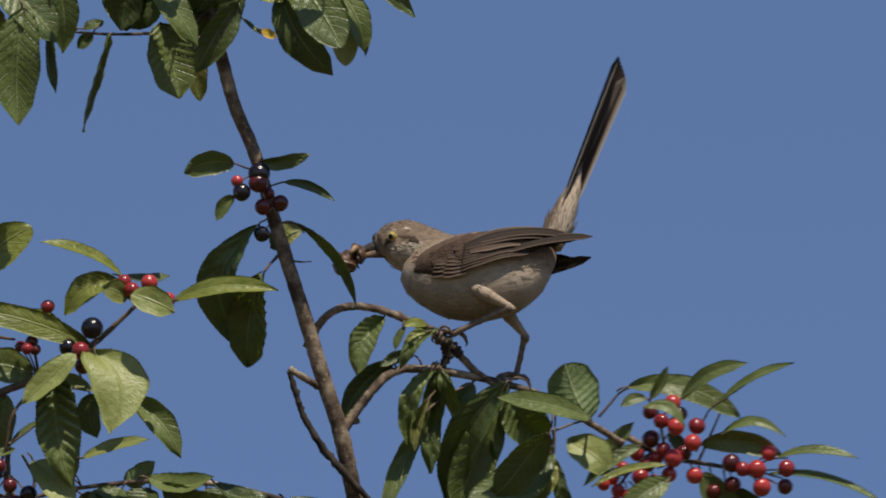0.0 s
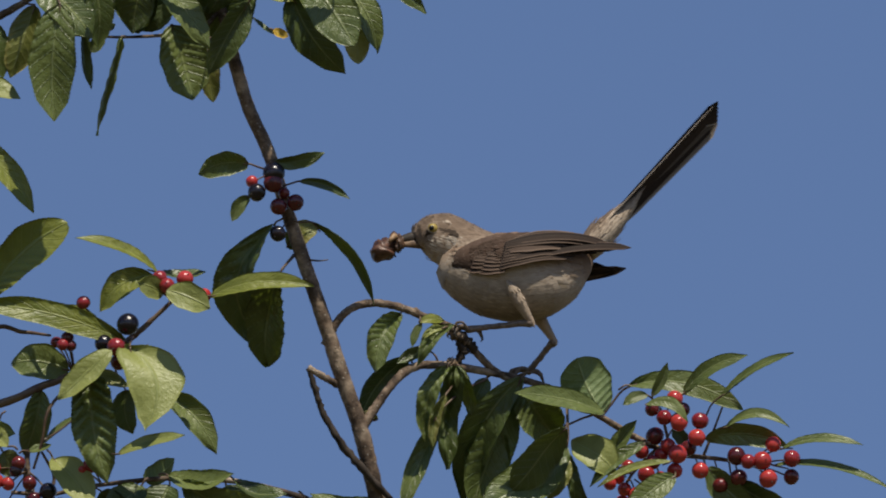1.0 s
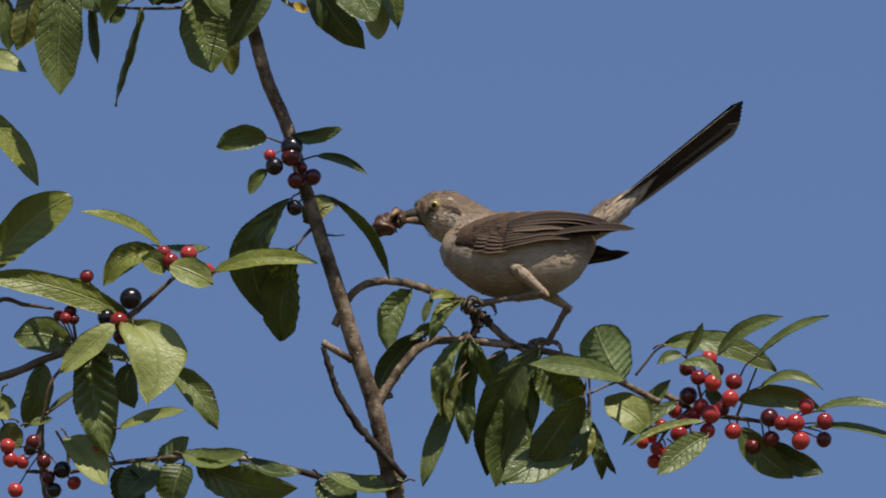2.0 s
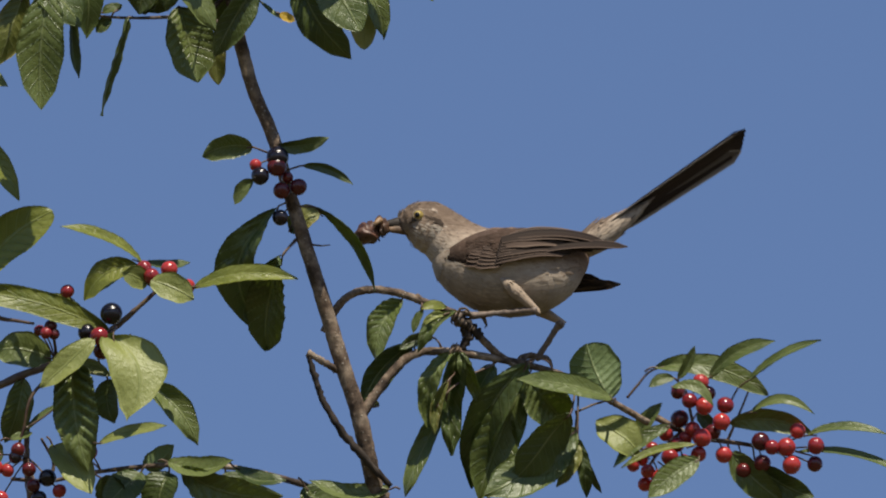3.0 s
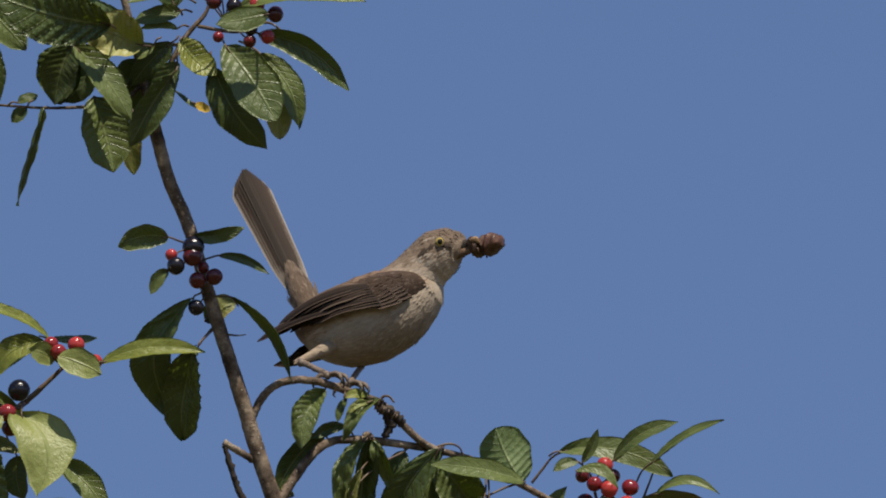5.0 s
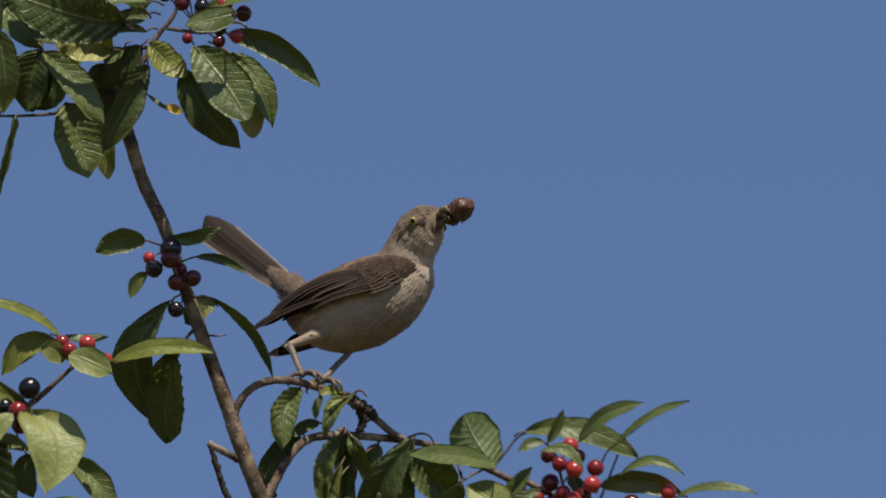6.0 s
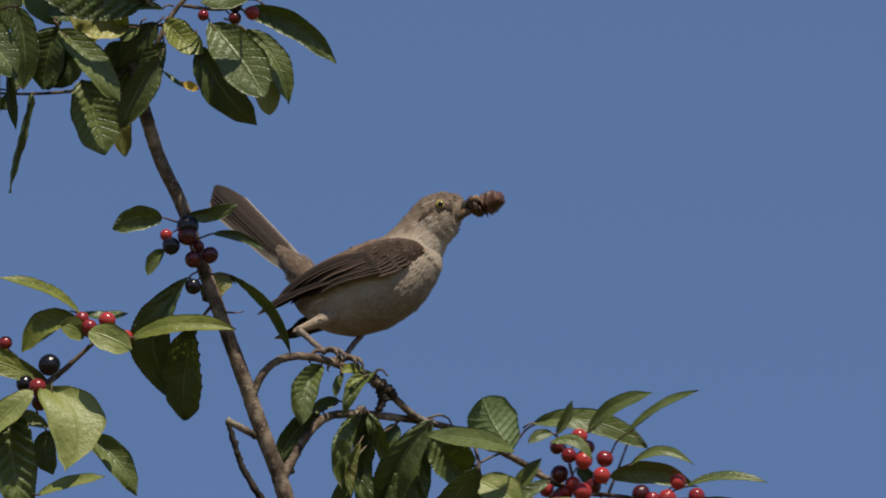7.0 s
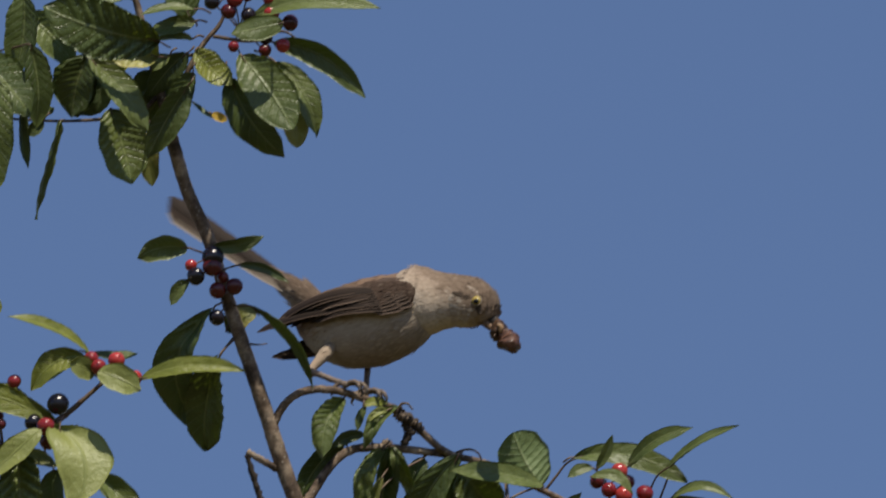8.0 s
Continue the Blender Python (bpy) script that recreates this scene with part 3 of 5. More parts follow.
leaf(stem, (-7.77, -3, 18.9), (-0.06, -5, 19.4), 1.39, 32, 15, -0.1, 0, "bright", stalk=(-8.69, 0, 18.19))
leaf(stem, (-5.92, -5, 18.56), (-8.98, -6, 17.88), 1.51, 5, 8, 0, 0.05, "bright", stalk=(-8.35, 0, 17.68), pleats=0.3)
leaf(stem, (-13.44, -2, 16.59), (-16.95, -2.5, 17.5), 2.73, 8, 14, 0.06, 0.05, "yellow", stalk=(-12.73, 0, 16.51), crumple=2.5, blunt=0.5)
leaf(stem, (-11.23, -0.6, 16.93), (-8.95, -1, 14.95), 1.84, 25, 15, 0.05, 0.05, "fresh", stalk=(-11.07, 0, 17.18))
leaf(stem, (-11.32, -1, 19.44), (-14.51, -1.5, 19.13), 0.79, 45, 15, 0.08, 0, "bright", stalk=(-10.32, 0, 19.25))
leaf(stem, (-11.23, -0.5, 18.77), (-14.04, -0.8, 18.09), 1.18, 20, 15, 0, 0.05, "bright", stalk=(-10.55, 0, 18.7))
leaf(stem, (-11.4, -0.4, 17.68), (-13.6, -0.8, 17.68), 0.74, 45, 15, 0.1, 0.05, "fresh", stalk=(-10.73, 0, 17.82))
leaf(stem, (-11.74, -0.4, 16.83), (-14.06, -0.4, 14.12), 1.64, -18, 20, 0.06, 0.05)
leaf(stem, (-12.76, -0.8, 16.66), (-13.84, -0.8, 15.78), 0.98, 30, 20, 0.06, 0.05, "bright")
leaf(stem, (-14.65, 0.8, 16.85), (-16.02, 0.8, 15.73), 1.39, 30, 20, 0.06, 0.05, "fresh", crumple=2)
leaf(stem, (-17.75, -1, 16.52), (-18.73, -1, 12.95), 2.4, 10, 20, 0.05)
leaf(stem, (-16.46, -1, 16.01), (-16.97, 0, 13.29), 1.6, 160, 20, 0.05)
leaf(stem, (-14.33, 0.0, 16.71), (-17.61, 1.0, 19.26), 2.4, 160, 20)
leaf(stem, (-11.49, 0.0, 18.95), (-13.35, 0.0, 22.45), 2.8, 30, 20)
leaf(stem, (-12.16, 0.8, 15.91), (-14.39, 0.8, 12.28), 2.2, -20, 20, 0.05)
leaf(stem, (-14.60, 1.0, 18.08), (-18.38, 1.0, 17.60), 2.4, 30, 20, 0.05)
leaf(stem, (-15.51, 1.0, 20.18), (-19.18, 1.0, 21.73), 2.6, 20, 20, 0.05)
leaf(stem, (-13.23, 0.8, 15.67), (-15.10, 0.8, 13.29), 2.0, 20, 20, 0.05)
leaf(stem, (-9.38, 0.0, 20.20), (-6.82, 0.0, 23.48), 2.8, 20, 20)
leaf(stem, (-19.35, -0.5, 12.75), (-20.50, -1, 6.77), 1.1, 50, 30, 0.03, 0.05, stalk=(-19.11, 0, 12.82), crumple=3.2)
leaf(stem, (-20.37, 0, 12.75), (-21.28, 0, 11.87), 0.9, 20, 20)
leaf(stem, (-20.88, 0, 13.02), (-19.75, 0, 13.57), 0.8, 40, 20)
leaf(stem, (-11.49, -1, 13.97), (-9.79, -2, 12.95), 0.55, 60, 20, 0.08)
leaf(stem, (-10.20, -2, 13.16), (-9.28, -2.4, 12.75), 0.55, 0, 10, 0.0, 0.0, "tip", stalk=(-10.40, -2, 13.23))
for p, r, skin in (((-10.2, -3, 19.85), 0.48, "black"), ((-8.83, -3, 20.02), 0.51, "red"), ((-9.21, -3, 19.29), 0.48, "dark"), ((-8, -3, 19.06), 0.48, "black"), ((-6.73, -3, 20.05), 0.44, "red"), ((-6.64, -3, 19.17), 0.51, "red"), ((-5.51, -3, 18.6), 0.51, "dark"), ((-6.98, -3, 17.72), 0.44, "black"), ((-7.02, -3, 16.95), 0.41, "dark"), ((-5.95, -3, 17.23), 0.44, "red"), ((-8.08, -3, 20.26), 0.41, "dark"), ((-8.91, -3, 17.17), 0.34, "red")):
    berry(stem, p, r, skin, (-8.55, -1, 18.17))
# berries and leaves along the stem
for p, r, skin, root in (((-11.19, -1.5, 3.40), 0.56, "black", (-10.00, 0, 3.77)), ((-11.49, -1, 4.05), 0.38, "red", (-10.34, 0, 4.39)), ((-10.17, -1.2, 4.56), 0.68, "black", (-9.93, 0, 3.84)),
                         ((-10.20, -1.4, 3.98), 0.60, "dark", (-9.86, 0, 3.57)), ((-9.89, -1.3, 2.55), 0.52, "dark", (-9.49, 0, 3.09)), ((-8.87, -1.2, 2.79), 0.52, "dark", (-9.49, 0, 3.26)), ((-9.93, -1.3, 0.92), 0.50, "black", (-9.32, 0, 1.56)),
                         ((-9.55, -0.9, 3.33), 0.36, "dark", (-9.66, 0, 3.77))):
    berry(stem, p, r, skin, root)
leaf(stem, (-11.69, -1, 5.13), (-14.63, -2, 4.48), 1.57, -12, 16, 0.1, 0.05, "bright", stalk=(-10.68, 0, 4.79), blunt=0.3)
leaf(stem, (-10.19, -1, 5.2), (-7.13, -1, 5.77), 0.95, -22, 20, 0.06, 0, stalk=(-10.47, 0, 5.3))
leaf(stem, (-8.63, -1, 4.08), (-5.67, -2, 2.99), 0.61, -10, 18, -0.1, 0.05, stalk=(-9.86, 0, 3.71))
leaf(stem, (-11.65, -1, 3.19), (-12.7, -1, 1.66), 0.88, 15, 20, 0.08, 0.05, "bright", stalk=(-10.68, 0, 3.6))
leaf(stem, (-9.39, 0.6, 0.1), (-7.48, 0.4, 1.46), 1.63, 20, 15, -0.08, 0, "old", stalk=(-8.98, 0, 0.71))
leaf(stem, (-7.85, -1, 1.6), (-4.21, -0.5, -3.4), 1.04, -40, 25, -0.15, 0, stalk=(-9.25, 0, 1.8), crumple=2)
leaf(stem, (-10.09, -1, 1.53), (-11.46, 1.2, -5.78), 2.75, -26, 22, 0.2, 0.08, stalk=(-9.32, 0, 2.01), wide=0.54, crumple=2.6, blunt=0.45)
leaf(stem, (-9.71, -1.8, -1.26), (-10.69, 0.9, -7.18), 2.80, -22, 24, 0.06, 0.05, stalk=(-8.81, 0, -0.31), wide=0.55, crumple=2, pleats=2.4)
stem.close()

# the left-hand limb with red berries
side = Limb("berry_limb", (-26.66, 0, -9.32), "thin dark twig with bright green leaves and red berries")
side.twig([(-40.94, 4, -12.21), (-32.78, 2, -11.02), (-26.66, 0, -9.32), (-23.94, 0, -8.19), (-21.56, 0, -7.28), (-19.86, 0, -6.15), (-18.33, 0, -5.00), (-16.29, 0, -3.13)], [0.5, 0.36, 0.26, 0.24, 0.22, 0.2, 0.18, 0.12], steps=8, mat=1)
side.twig([(-30.74, 1, -10.34), (-27.34, 0, -5.07), (-25.30, 0, -5.00), (-23.60, -1, -5.20)], [0.25, 0.16, 0.13, 0.08], mat=1)
side.twig([(-32.10, 1, -10.85), (-31.42, 2, 1.39), (-28.70, 2, 12.95), (-26.66, 1, 14.04), (-24.79, 1, 15.16), (-23.60, 1, 16.35)], [0.32, 0.3, 0.28, 0.24, 0.2, 0.16], steps=8)
side.twig([(-21.56, 0, -7.28), (-23.60, -1, -9.49), (-24.11, -1, -11.59), (-24.62, -1, -13.23)], [0.13, 0.1, 0.09, 0.08], mat=1)
side.twig([(-24.11, -1, -11.59), (-22.98, -1, -10.85), (-21.90, -1, -10.00)], [0.07, 0.06, 0.04])
leaf(side, (-17.14, -1, -1.46), (-22.10, -2, 0.65), 1.0, 48, 20, 0.10, 0.0, "fresh", stalk=(-16.46, 0, -3.03))
leaf(side, (-17.41, 0, -1.60), (-20.67, 0, -3.71), 1.75, 20, 20, 0.16, 0.05, "fresh", stalk=(-16.46, 0, -3.03))
leaf(side, (-16.80, -2, -2.69), (-18.29, -3, -2.01), 1.4, 10, 15, 0.05, 0.0, "young", stalk=(-16.35, 0, -3.16))
leaf(side, (-16.52, -3.4, -2.48), (-13.94, -4.6, -3.54), 1.75, 10, 12, -0.05, 0.0, "young", stalk=(-16.35, 0, -3.16))
leaf(side, (-14.01, -2, -2.82), (-7.75, -3, -2.21), 1.25, 35, 18, -0.08, 0.0, "fresh", stalk=(-16.35, 0, -3.09))
leaf(side, (-16.97, 0, -1.39), (-14.28, 0, -1.39), 0.9, 55, 15, 0.05, 0.0, "green", stalk=(-16.35, 0, -3.09))
leaf(side, (-27.41, 0, -2.96), (-22.66, -1, 1.6), 2.69, 8, 18, -0.08, 0.05, "fresh", stalk=(-28.02, 0, -4.05), wide=0.52, blunt=0.6, pleats=1.6)
leaf(side, (-18.95, -1, -5.67), (-28.13, -2, -3.29), 1.70, 4, 20, 0.06, 0.08, "fresh", stalk=(-19.01, 0, -5.58), crumple=2)
leaf(side, (-20.55, 0.4, -4.86), (-23.8, 0, -3.81), 1.46, 25, 15, 0.08, 0.05, "fresh", stalk=(-19.69, 0, -5.34))
leaf(side, (-19.9, -3, -6.1), (-23.1, -4, -8.91), 1.65, 22, 15, 0, 0.05, "young", stalk=(-19.69, 0, -5.81), pleats=4)
leaf(side, (-22.51, 0, -7.28), (-25.98, 0, -6.83), 2.23, 14, 14, 0.08, 0.05, "bright", stalk=(-21.9, 0, -7.28), blunt=0.4, pleats=0.4)
leaf(side, (-21.17, -2, -7.57), (-20.1, -3, -13.97), 2.95, 6, 32, 0.05, 0.08, "bright", stalk=(-21.22, 0, -7.17), pleats=4.6, wide=0.38)
leaf(side, (-18.79, -2.4, -5.8), (-17.79, -5.0, -10.74), 3.58, 10, 8, -0.2, 0.05, "young", stalk=(-18.63, 0, -5.27), wide=0.36)
leaf(side, (-19.13, 1.2, -8.48), (-18.66, 1.2, -11.13), 1.72, -25, 20, 0.1, 0, stalk=(-19.86, 0, -6.77))
leaf(side, (-16.48, 1.4, -8.82), (-13.61, 0.6, -12.28), 1.80, 12, 26, -0.08, 0.05, "bright", stalk=(-17.82, 0, -5.75), pleats=0.4, wide=0.38)
leaf(side, (-21.56, 0.2, -7.72), (-18.91, 0, -8.26), 0.97, 20, 18, -0.1, 0.05, "old", stalk=(-22.1, 0, -7.45))
leaf(side, (-24.21, 0, -8.47), (-25.23, 0, -12.41), 1.94, -5, 30, -0.05, 0.05, "bright", stalk=(-23.94, 0, -8.19), pleats=1.6)
leaf(side, (-24.86, -1, -12.19), (-23.57, -1, -11.72), 0.64, 40, 15, 0, 0.05, "bright")
leaf(side, (-28.02, 0, -10.44), (-25.71, 0, -11.05), 1.32, 25, 18, 0.06, 0.05, "fresh", stalk=(-28.7, 0, -10.17))
leaf(side, (-26.47, -0.6, -12.2), (-25.48, -0.8, -13.62), 1.58, 10, 20, 0.06, 0.05, "bright")
leaf(side, (-19.5, -3.5, -12.3), (-15.44, -5, -11.13), 0.90, 35, 15, -0.05, 0, "young", stalk=(-20.37, 0, -12.51))
leaf(side, (-21.89, -0.5, -9.99), (-24.06, -0.5, -11.72), 0.49, 50, 15, 0.05, 0, "bright", stalk=(-21.22, 0, -9.55))
leaf(side, (-13.39, -4, 17.36), (-20.4, -5, 19.16), 3.54, -8, 18, -0.04, 0.08, stalk=(-12.84, 0, 17.12), pleats=2.6, wide=0.5)
leaf(side, (-21.52, 2.4, 18.93), (-18.54, 2, 16.07), 2.23, 14, 16, -0.03, 0.06, "bright", stalk=(-22.08, 0, 19.15), pleats=1.2)
leaf(side, (-21.67, -1, 20.1), (-22.21, -1.5, 15.12), 2.14, -22, 20, -0.05, 0.05, stalk=(-22.12, 0, 20.44))
leaf(side, (-26.66, -1, -10.23), (-28.70, -1, -12.21), 1.8, 25, 20, 0.1, 0.05)
leaf(side, (-26.15, -1, -11.87), (-28.02, -1, -10.85), 1.5, 35, 20, 0.1, 0.05, "young")
leaf(side, (-29.04, 0, 6.83), (-24.55, -1, 2.28), 1.8, 25, 20, -0.08, 0.05, "fresh", stalk=(-30.40, 0, 6.49))
leaf(side, (-28.70, 0, 9.62), (-25.43, -1, 9.15), 1.6, 35, 20, -0.1, 0.05, "young", stalk=(-29.72, 0, 9.55))
leaf(side, (-22.98, -3, 14.72), (-23.32, -4, 7.72), 2.9, 0, 20, 0.04, 0.08, "bright", stalk=(-23.94, 0, 16.01))
leaf(side, (-24.79, -2, 16.52), (-21.05, -3, 12.68), 3.0, 20, 20, -0.05, 0.05, stalk=(-24.96, 0, 15.33))
leaf(side, (-21.22, -2, 17.03), (-20.60, -2, 12.00), 1.9, 25, 20, -0.05, 0.05, stalk=(-23.60, 0, 16.52))
leaf(side, (-21.62, -1, 13.29), (-21.01, -1, 9.62), 1.1, 45, 25, 0.06, 0.05, stalk=(-23.26, 0, 15.67))
leaf(side, (-24.55, 0, 14.65), (-26.04, 0, 10.30), 2.0, 175, 15, 0.0, 0.0, "old", stalk=(-25.30, 0, 14.82))
leaf(side, (-27.00, 0, 13.63), (-26.49, 0, 10.23), 1.4, 30, 15, 0.0, 0.0, "green", stalk=(-26.83, 0, 13.97))
leaf(side, (-26.66, 0, 16.35), (-23.60, 0, 17.03), 2.4, 30, 15)
for p, r, skin, root in (((-17.03, -1.5, -1.73), 0.46, "red", (-16.46, 0, -3.09)), ((-16.56, -2.2, -2.21), 0.48, "red", (-16.35, 0, -3.16)), ((-15.50, -1.8, -1.80), 0.52, "red", (-16.32, 0, -3.09)), ((-14.35, -1.5, -2.79), 0.45, "red", (-16.29, 0, -3.13)),
                         ((-21.62, -1, -3.23), 0.44, "red", (-20.54, 0, -5.41)), ((-18.94, -1.5, -4.52), 0.68, "black", (-18.50, 0, -5.27)), ((-20.40, -1, -5.68), 0.56, "black", (-19.01, 0, -5.54)), ((-19.62, -2.5, -5.88), 0.56, "red", (-18.67, 0, -5.34)),
                         ((-19.48, -2, -6.80), 0.5, "dark", (-18.84, 0, -5.47)), ((-22.58, -1, -5.34), 0.40, "dark", (-22.24, 0, -7.28)), ((-22.85, -1.6, -5.75), 0.36, "red", (-22.30, 0, -7.28)), ((-22.37, -1.2, -5.81), 0.36, "dark", (-22.17, 0, -7.28)), ((-23.26, -0.6, -5.61), 0.36, "dark", (-22.37, 0, -7.28))):
    berry(side, p, r, skin, root)
side.close()

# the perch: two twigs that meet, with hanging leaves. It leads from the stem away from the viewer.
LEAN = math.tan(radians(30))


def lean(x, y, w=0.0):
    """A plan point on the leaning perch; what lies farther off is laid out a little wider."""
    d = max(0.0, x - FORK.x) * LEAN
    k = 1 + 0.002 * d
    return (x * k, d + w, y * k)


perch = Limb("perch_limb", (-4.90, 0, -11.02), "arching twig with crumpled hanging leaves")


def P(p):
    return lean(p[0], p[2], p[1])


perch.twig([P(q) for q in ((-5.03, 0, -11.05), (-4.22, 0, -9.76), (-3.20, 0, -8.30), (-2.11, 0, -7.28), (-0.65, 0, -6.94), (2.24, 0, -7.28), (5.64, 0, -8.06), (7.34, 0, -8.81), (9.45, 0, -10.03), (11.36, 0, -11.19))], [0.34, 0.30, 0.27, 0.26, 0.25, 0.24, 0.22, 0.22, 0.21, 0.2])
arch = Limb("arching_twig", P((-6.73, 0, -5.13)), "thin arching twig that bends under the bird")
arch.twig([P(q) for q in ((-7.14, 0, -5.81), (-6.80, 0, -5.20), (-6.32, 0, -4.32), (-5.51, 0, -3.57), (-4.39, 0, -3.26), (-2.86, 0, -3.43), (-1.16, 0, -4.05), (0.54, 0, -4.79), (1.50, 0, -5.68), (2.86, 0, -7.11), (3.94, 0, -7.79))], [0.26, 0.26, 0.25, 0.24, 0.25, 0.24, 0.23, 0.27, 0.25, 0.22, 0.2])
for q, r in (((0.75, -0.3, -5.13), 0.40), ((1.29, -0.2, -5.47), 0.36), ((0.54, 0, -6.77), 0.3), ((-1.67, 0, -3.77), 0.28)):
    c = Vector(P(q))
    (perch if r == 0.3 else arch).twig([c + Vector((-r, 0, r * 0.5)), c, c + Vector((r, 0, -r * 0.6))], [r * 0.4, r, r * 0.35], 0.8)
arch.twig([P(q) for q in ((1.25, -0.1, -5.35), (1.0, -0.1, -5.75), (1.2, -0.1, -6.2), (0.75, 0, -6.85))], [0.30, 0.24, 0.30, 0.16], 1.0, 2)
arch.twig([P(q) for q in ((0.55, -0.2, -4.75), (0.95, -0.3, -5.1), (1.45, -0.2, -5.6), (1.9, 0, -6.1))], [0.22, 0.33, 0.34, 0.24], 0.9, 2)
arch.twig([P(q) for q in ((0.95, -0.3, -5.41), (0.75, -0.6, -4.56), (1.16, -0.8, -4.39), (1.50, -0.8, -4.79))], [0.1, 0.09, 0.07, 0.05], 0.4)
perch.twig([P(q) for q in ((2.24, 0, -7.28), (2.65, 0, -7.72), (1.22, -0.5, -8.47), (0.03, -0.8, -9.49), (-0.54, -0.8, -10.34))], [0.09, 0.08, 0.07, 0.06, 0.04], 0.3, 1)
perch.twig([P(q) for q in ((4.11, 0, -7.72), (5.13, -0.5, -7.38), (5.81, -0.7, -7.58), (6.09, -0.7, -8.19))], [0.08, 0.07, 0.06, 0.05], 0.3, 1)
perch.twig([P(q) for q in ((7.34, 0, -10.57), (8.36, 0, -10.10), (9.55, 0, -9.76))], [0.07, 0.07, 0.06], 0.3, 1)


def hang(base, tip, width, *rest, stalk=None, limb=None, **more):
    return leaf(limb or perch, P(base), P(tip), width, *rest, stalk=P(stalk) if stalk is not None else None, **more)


hang((-2.55, 0, -3.9), (-4.01, -0.8, -7.23), 1.75, 8, 38, 0.12, 0.1, "bright", stalk=(-2.31, 0, -3.63), crumple=1.6, pleats=2.2, limb=arch)
hang((-1.29, -0.5, -4.48), (-1.87, -0.6, -5.83), 0.57, 20, 22, 0.05, 0.05, stalk=(-1.15, 0, -4.24), limb=arch)
hang((-1.42, -0.5, -4.41), (0.1, -0.6, -4.27), 0.66, 25, 20, -0.1, 0.05, "fresh", stalk=(-1.43, 0, -4.04), limb=arch)
hang((0.61, -1, -4.57), (-1.49, -1.5, -6.81), 1.10, 8, 45, 0.1, 0.1, "bright", stalk=(0.81, 0, -4.85), crumple=3.2, limb=arch)
hang((0.07, -1.2, -4.71), (-1.22, -1.4, -5.32), 0.56, 15, 35, 0.1, 0.1, "young", stalk=(0.54, 0, -4.71), crumple=3.2, limb=arch)
hang((-2.11, 0.9, -6.56), (-4.9, 1.2, -10.38), 1.88, -18, 22, 0.1, 0.05, stalk=(-1.66, 0, -7.26))
hang((-0.81, 0.4, -6.14), (-2.75, 0.3, -6.86), 0.83, 10, 30, 0.08, 0.05, stalk=(-0.31, 0, -6.75), crumple=2)
hang((-3.94, 0.6, -10.24), (-4.73, 0.6, -9.76), 0.50, 10, 20, 0, 0, "yellow", stalk=(-4.38, 0, -10.33))
hang((0.27, -0.5, -7.01), (-1.15, -1, -11.35), 1.56, 12, 40, 0.1, 0.1, "bright", stalk=(0.54, 0, -6.75), crumple=3.2, pleats=2)
hang((0.54, -0.3, -7.01), (0.41, -0.6, -13.21), 1.94, 22, 42, 0.04, 0.1, stalk=(0.61, 0, -6.74), crumple=3.2, wide=0.38)
hang((0.95, -0.8, -7.01), (1.62, -1, -9.98), 1.27, -15, 42, -0.05, 0.1, "bright", stalk=(0.81, 0, -6.74), crumple=3.2)
hang((0.14, -1, -8.77), (-0.54, -1.3, -11.89), 0.81, 10, 40, 0.1, 0.1, "old", stalk=(0.61, 0, -8.1), crumple=3.2)
hang((-0.14, 0.3, -10.41), (-2.44, 0, -15.65), 1.44, 18, 24, 0.04, 0.05, "bright", stalk=(0.27, 0, -8.44), crumple=2, wide=0.5)
hang((2.64, 0.2, -7.75), (1.59, 0, -10.06), 1.33, -12, 25, 0.05, 0.05, stalk=(2.91, 0, -7.48))
hang((4.73, -1.6, -7.63), (1.05, 1.0, -15.26), 2.45, 4, 22, 0.1, 0.1, stalk=(4.94, 0, -7.54), wide=0.5, crumple=2)
hang((4.26, 0.3, -9.17), (1.83, -0.2, -15.71), 2.90, -4, 25, 0.03, 0.1, "bright", stalk=(5.14, 0, -8.42), wide=0.5, crumple=2)
hang((4.53, -0.6, -8.42), (6.95, -0.9, -11.5), 3.14, 6, 30, 0, 0.12, "bright", stalk=(4.77, 0, -8.08), crumple=1.8, pleats=2.2)
hang((7.34, -3.8, -10.61), (4.01, -1.2, -14.39), 2.58, -34, 12, -0.02, 0, stalk=(7.29, 0, -8.74), wide=0.55)
hang((7.42, -1, -11.6), (2.3, -1.6, -15.45), 3.02, 14, 16, -0.06, 0.05, "bright", stalk=(7.43, 0, -9.42), wide=0.5)
hang((7.29, -0.2, -12.12), (6.11, -0.4, -14.89), 1.10, 15, 20, -0.15, 0.1, "old", stalk=(7.36, 0, -10.77), crumple=3)
hang((7.42, -0.4, -12.11), (8.03, -0.6, -15.65), 1.02, 25, 35, 0, 0.1, stalk=(7.29, 0, -10.5), crumple=3)
hang((7.9, 0, -13.47), (8.64, 0, -15.48), 0.57, -25, 30, 0, 0.1, stalk=(7.36, 0, -11.78))
hang((2.91, 0.9, -10.3), (2.24, 0.6, -15.72), 2.97, 4, 25, 0, 0.1, "bright", stalk=(3.42, 0, -8.93), crumple=2)
hang((9.55, -3, -9.78), (4.35, -3.4, -8.53), 1.45, 30, 12, 0.05, 0.03, "bright", stalk=(9.37, 0, -10.02), pleats=0.5)
hang((9.49, -2.4, -9.76), (8.02, -1.2, -6.51), 3.18, 184, 12, -0.05, 0.02, "bright", stalk=(9.37, 0, -10.02), wide=0.5, blunt=0.6)
perch.close()
arch.close()

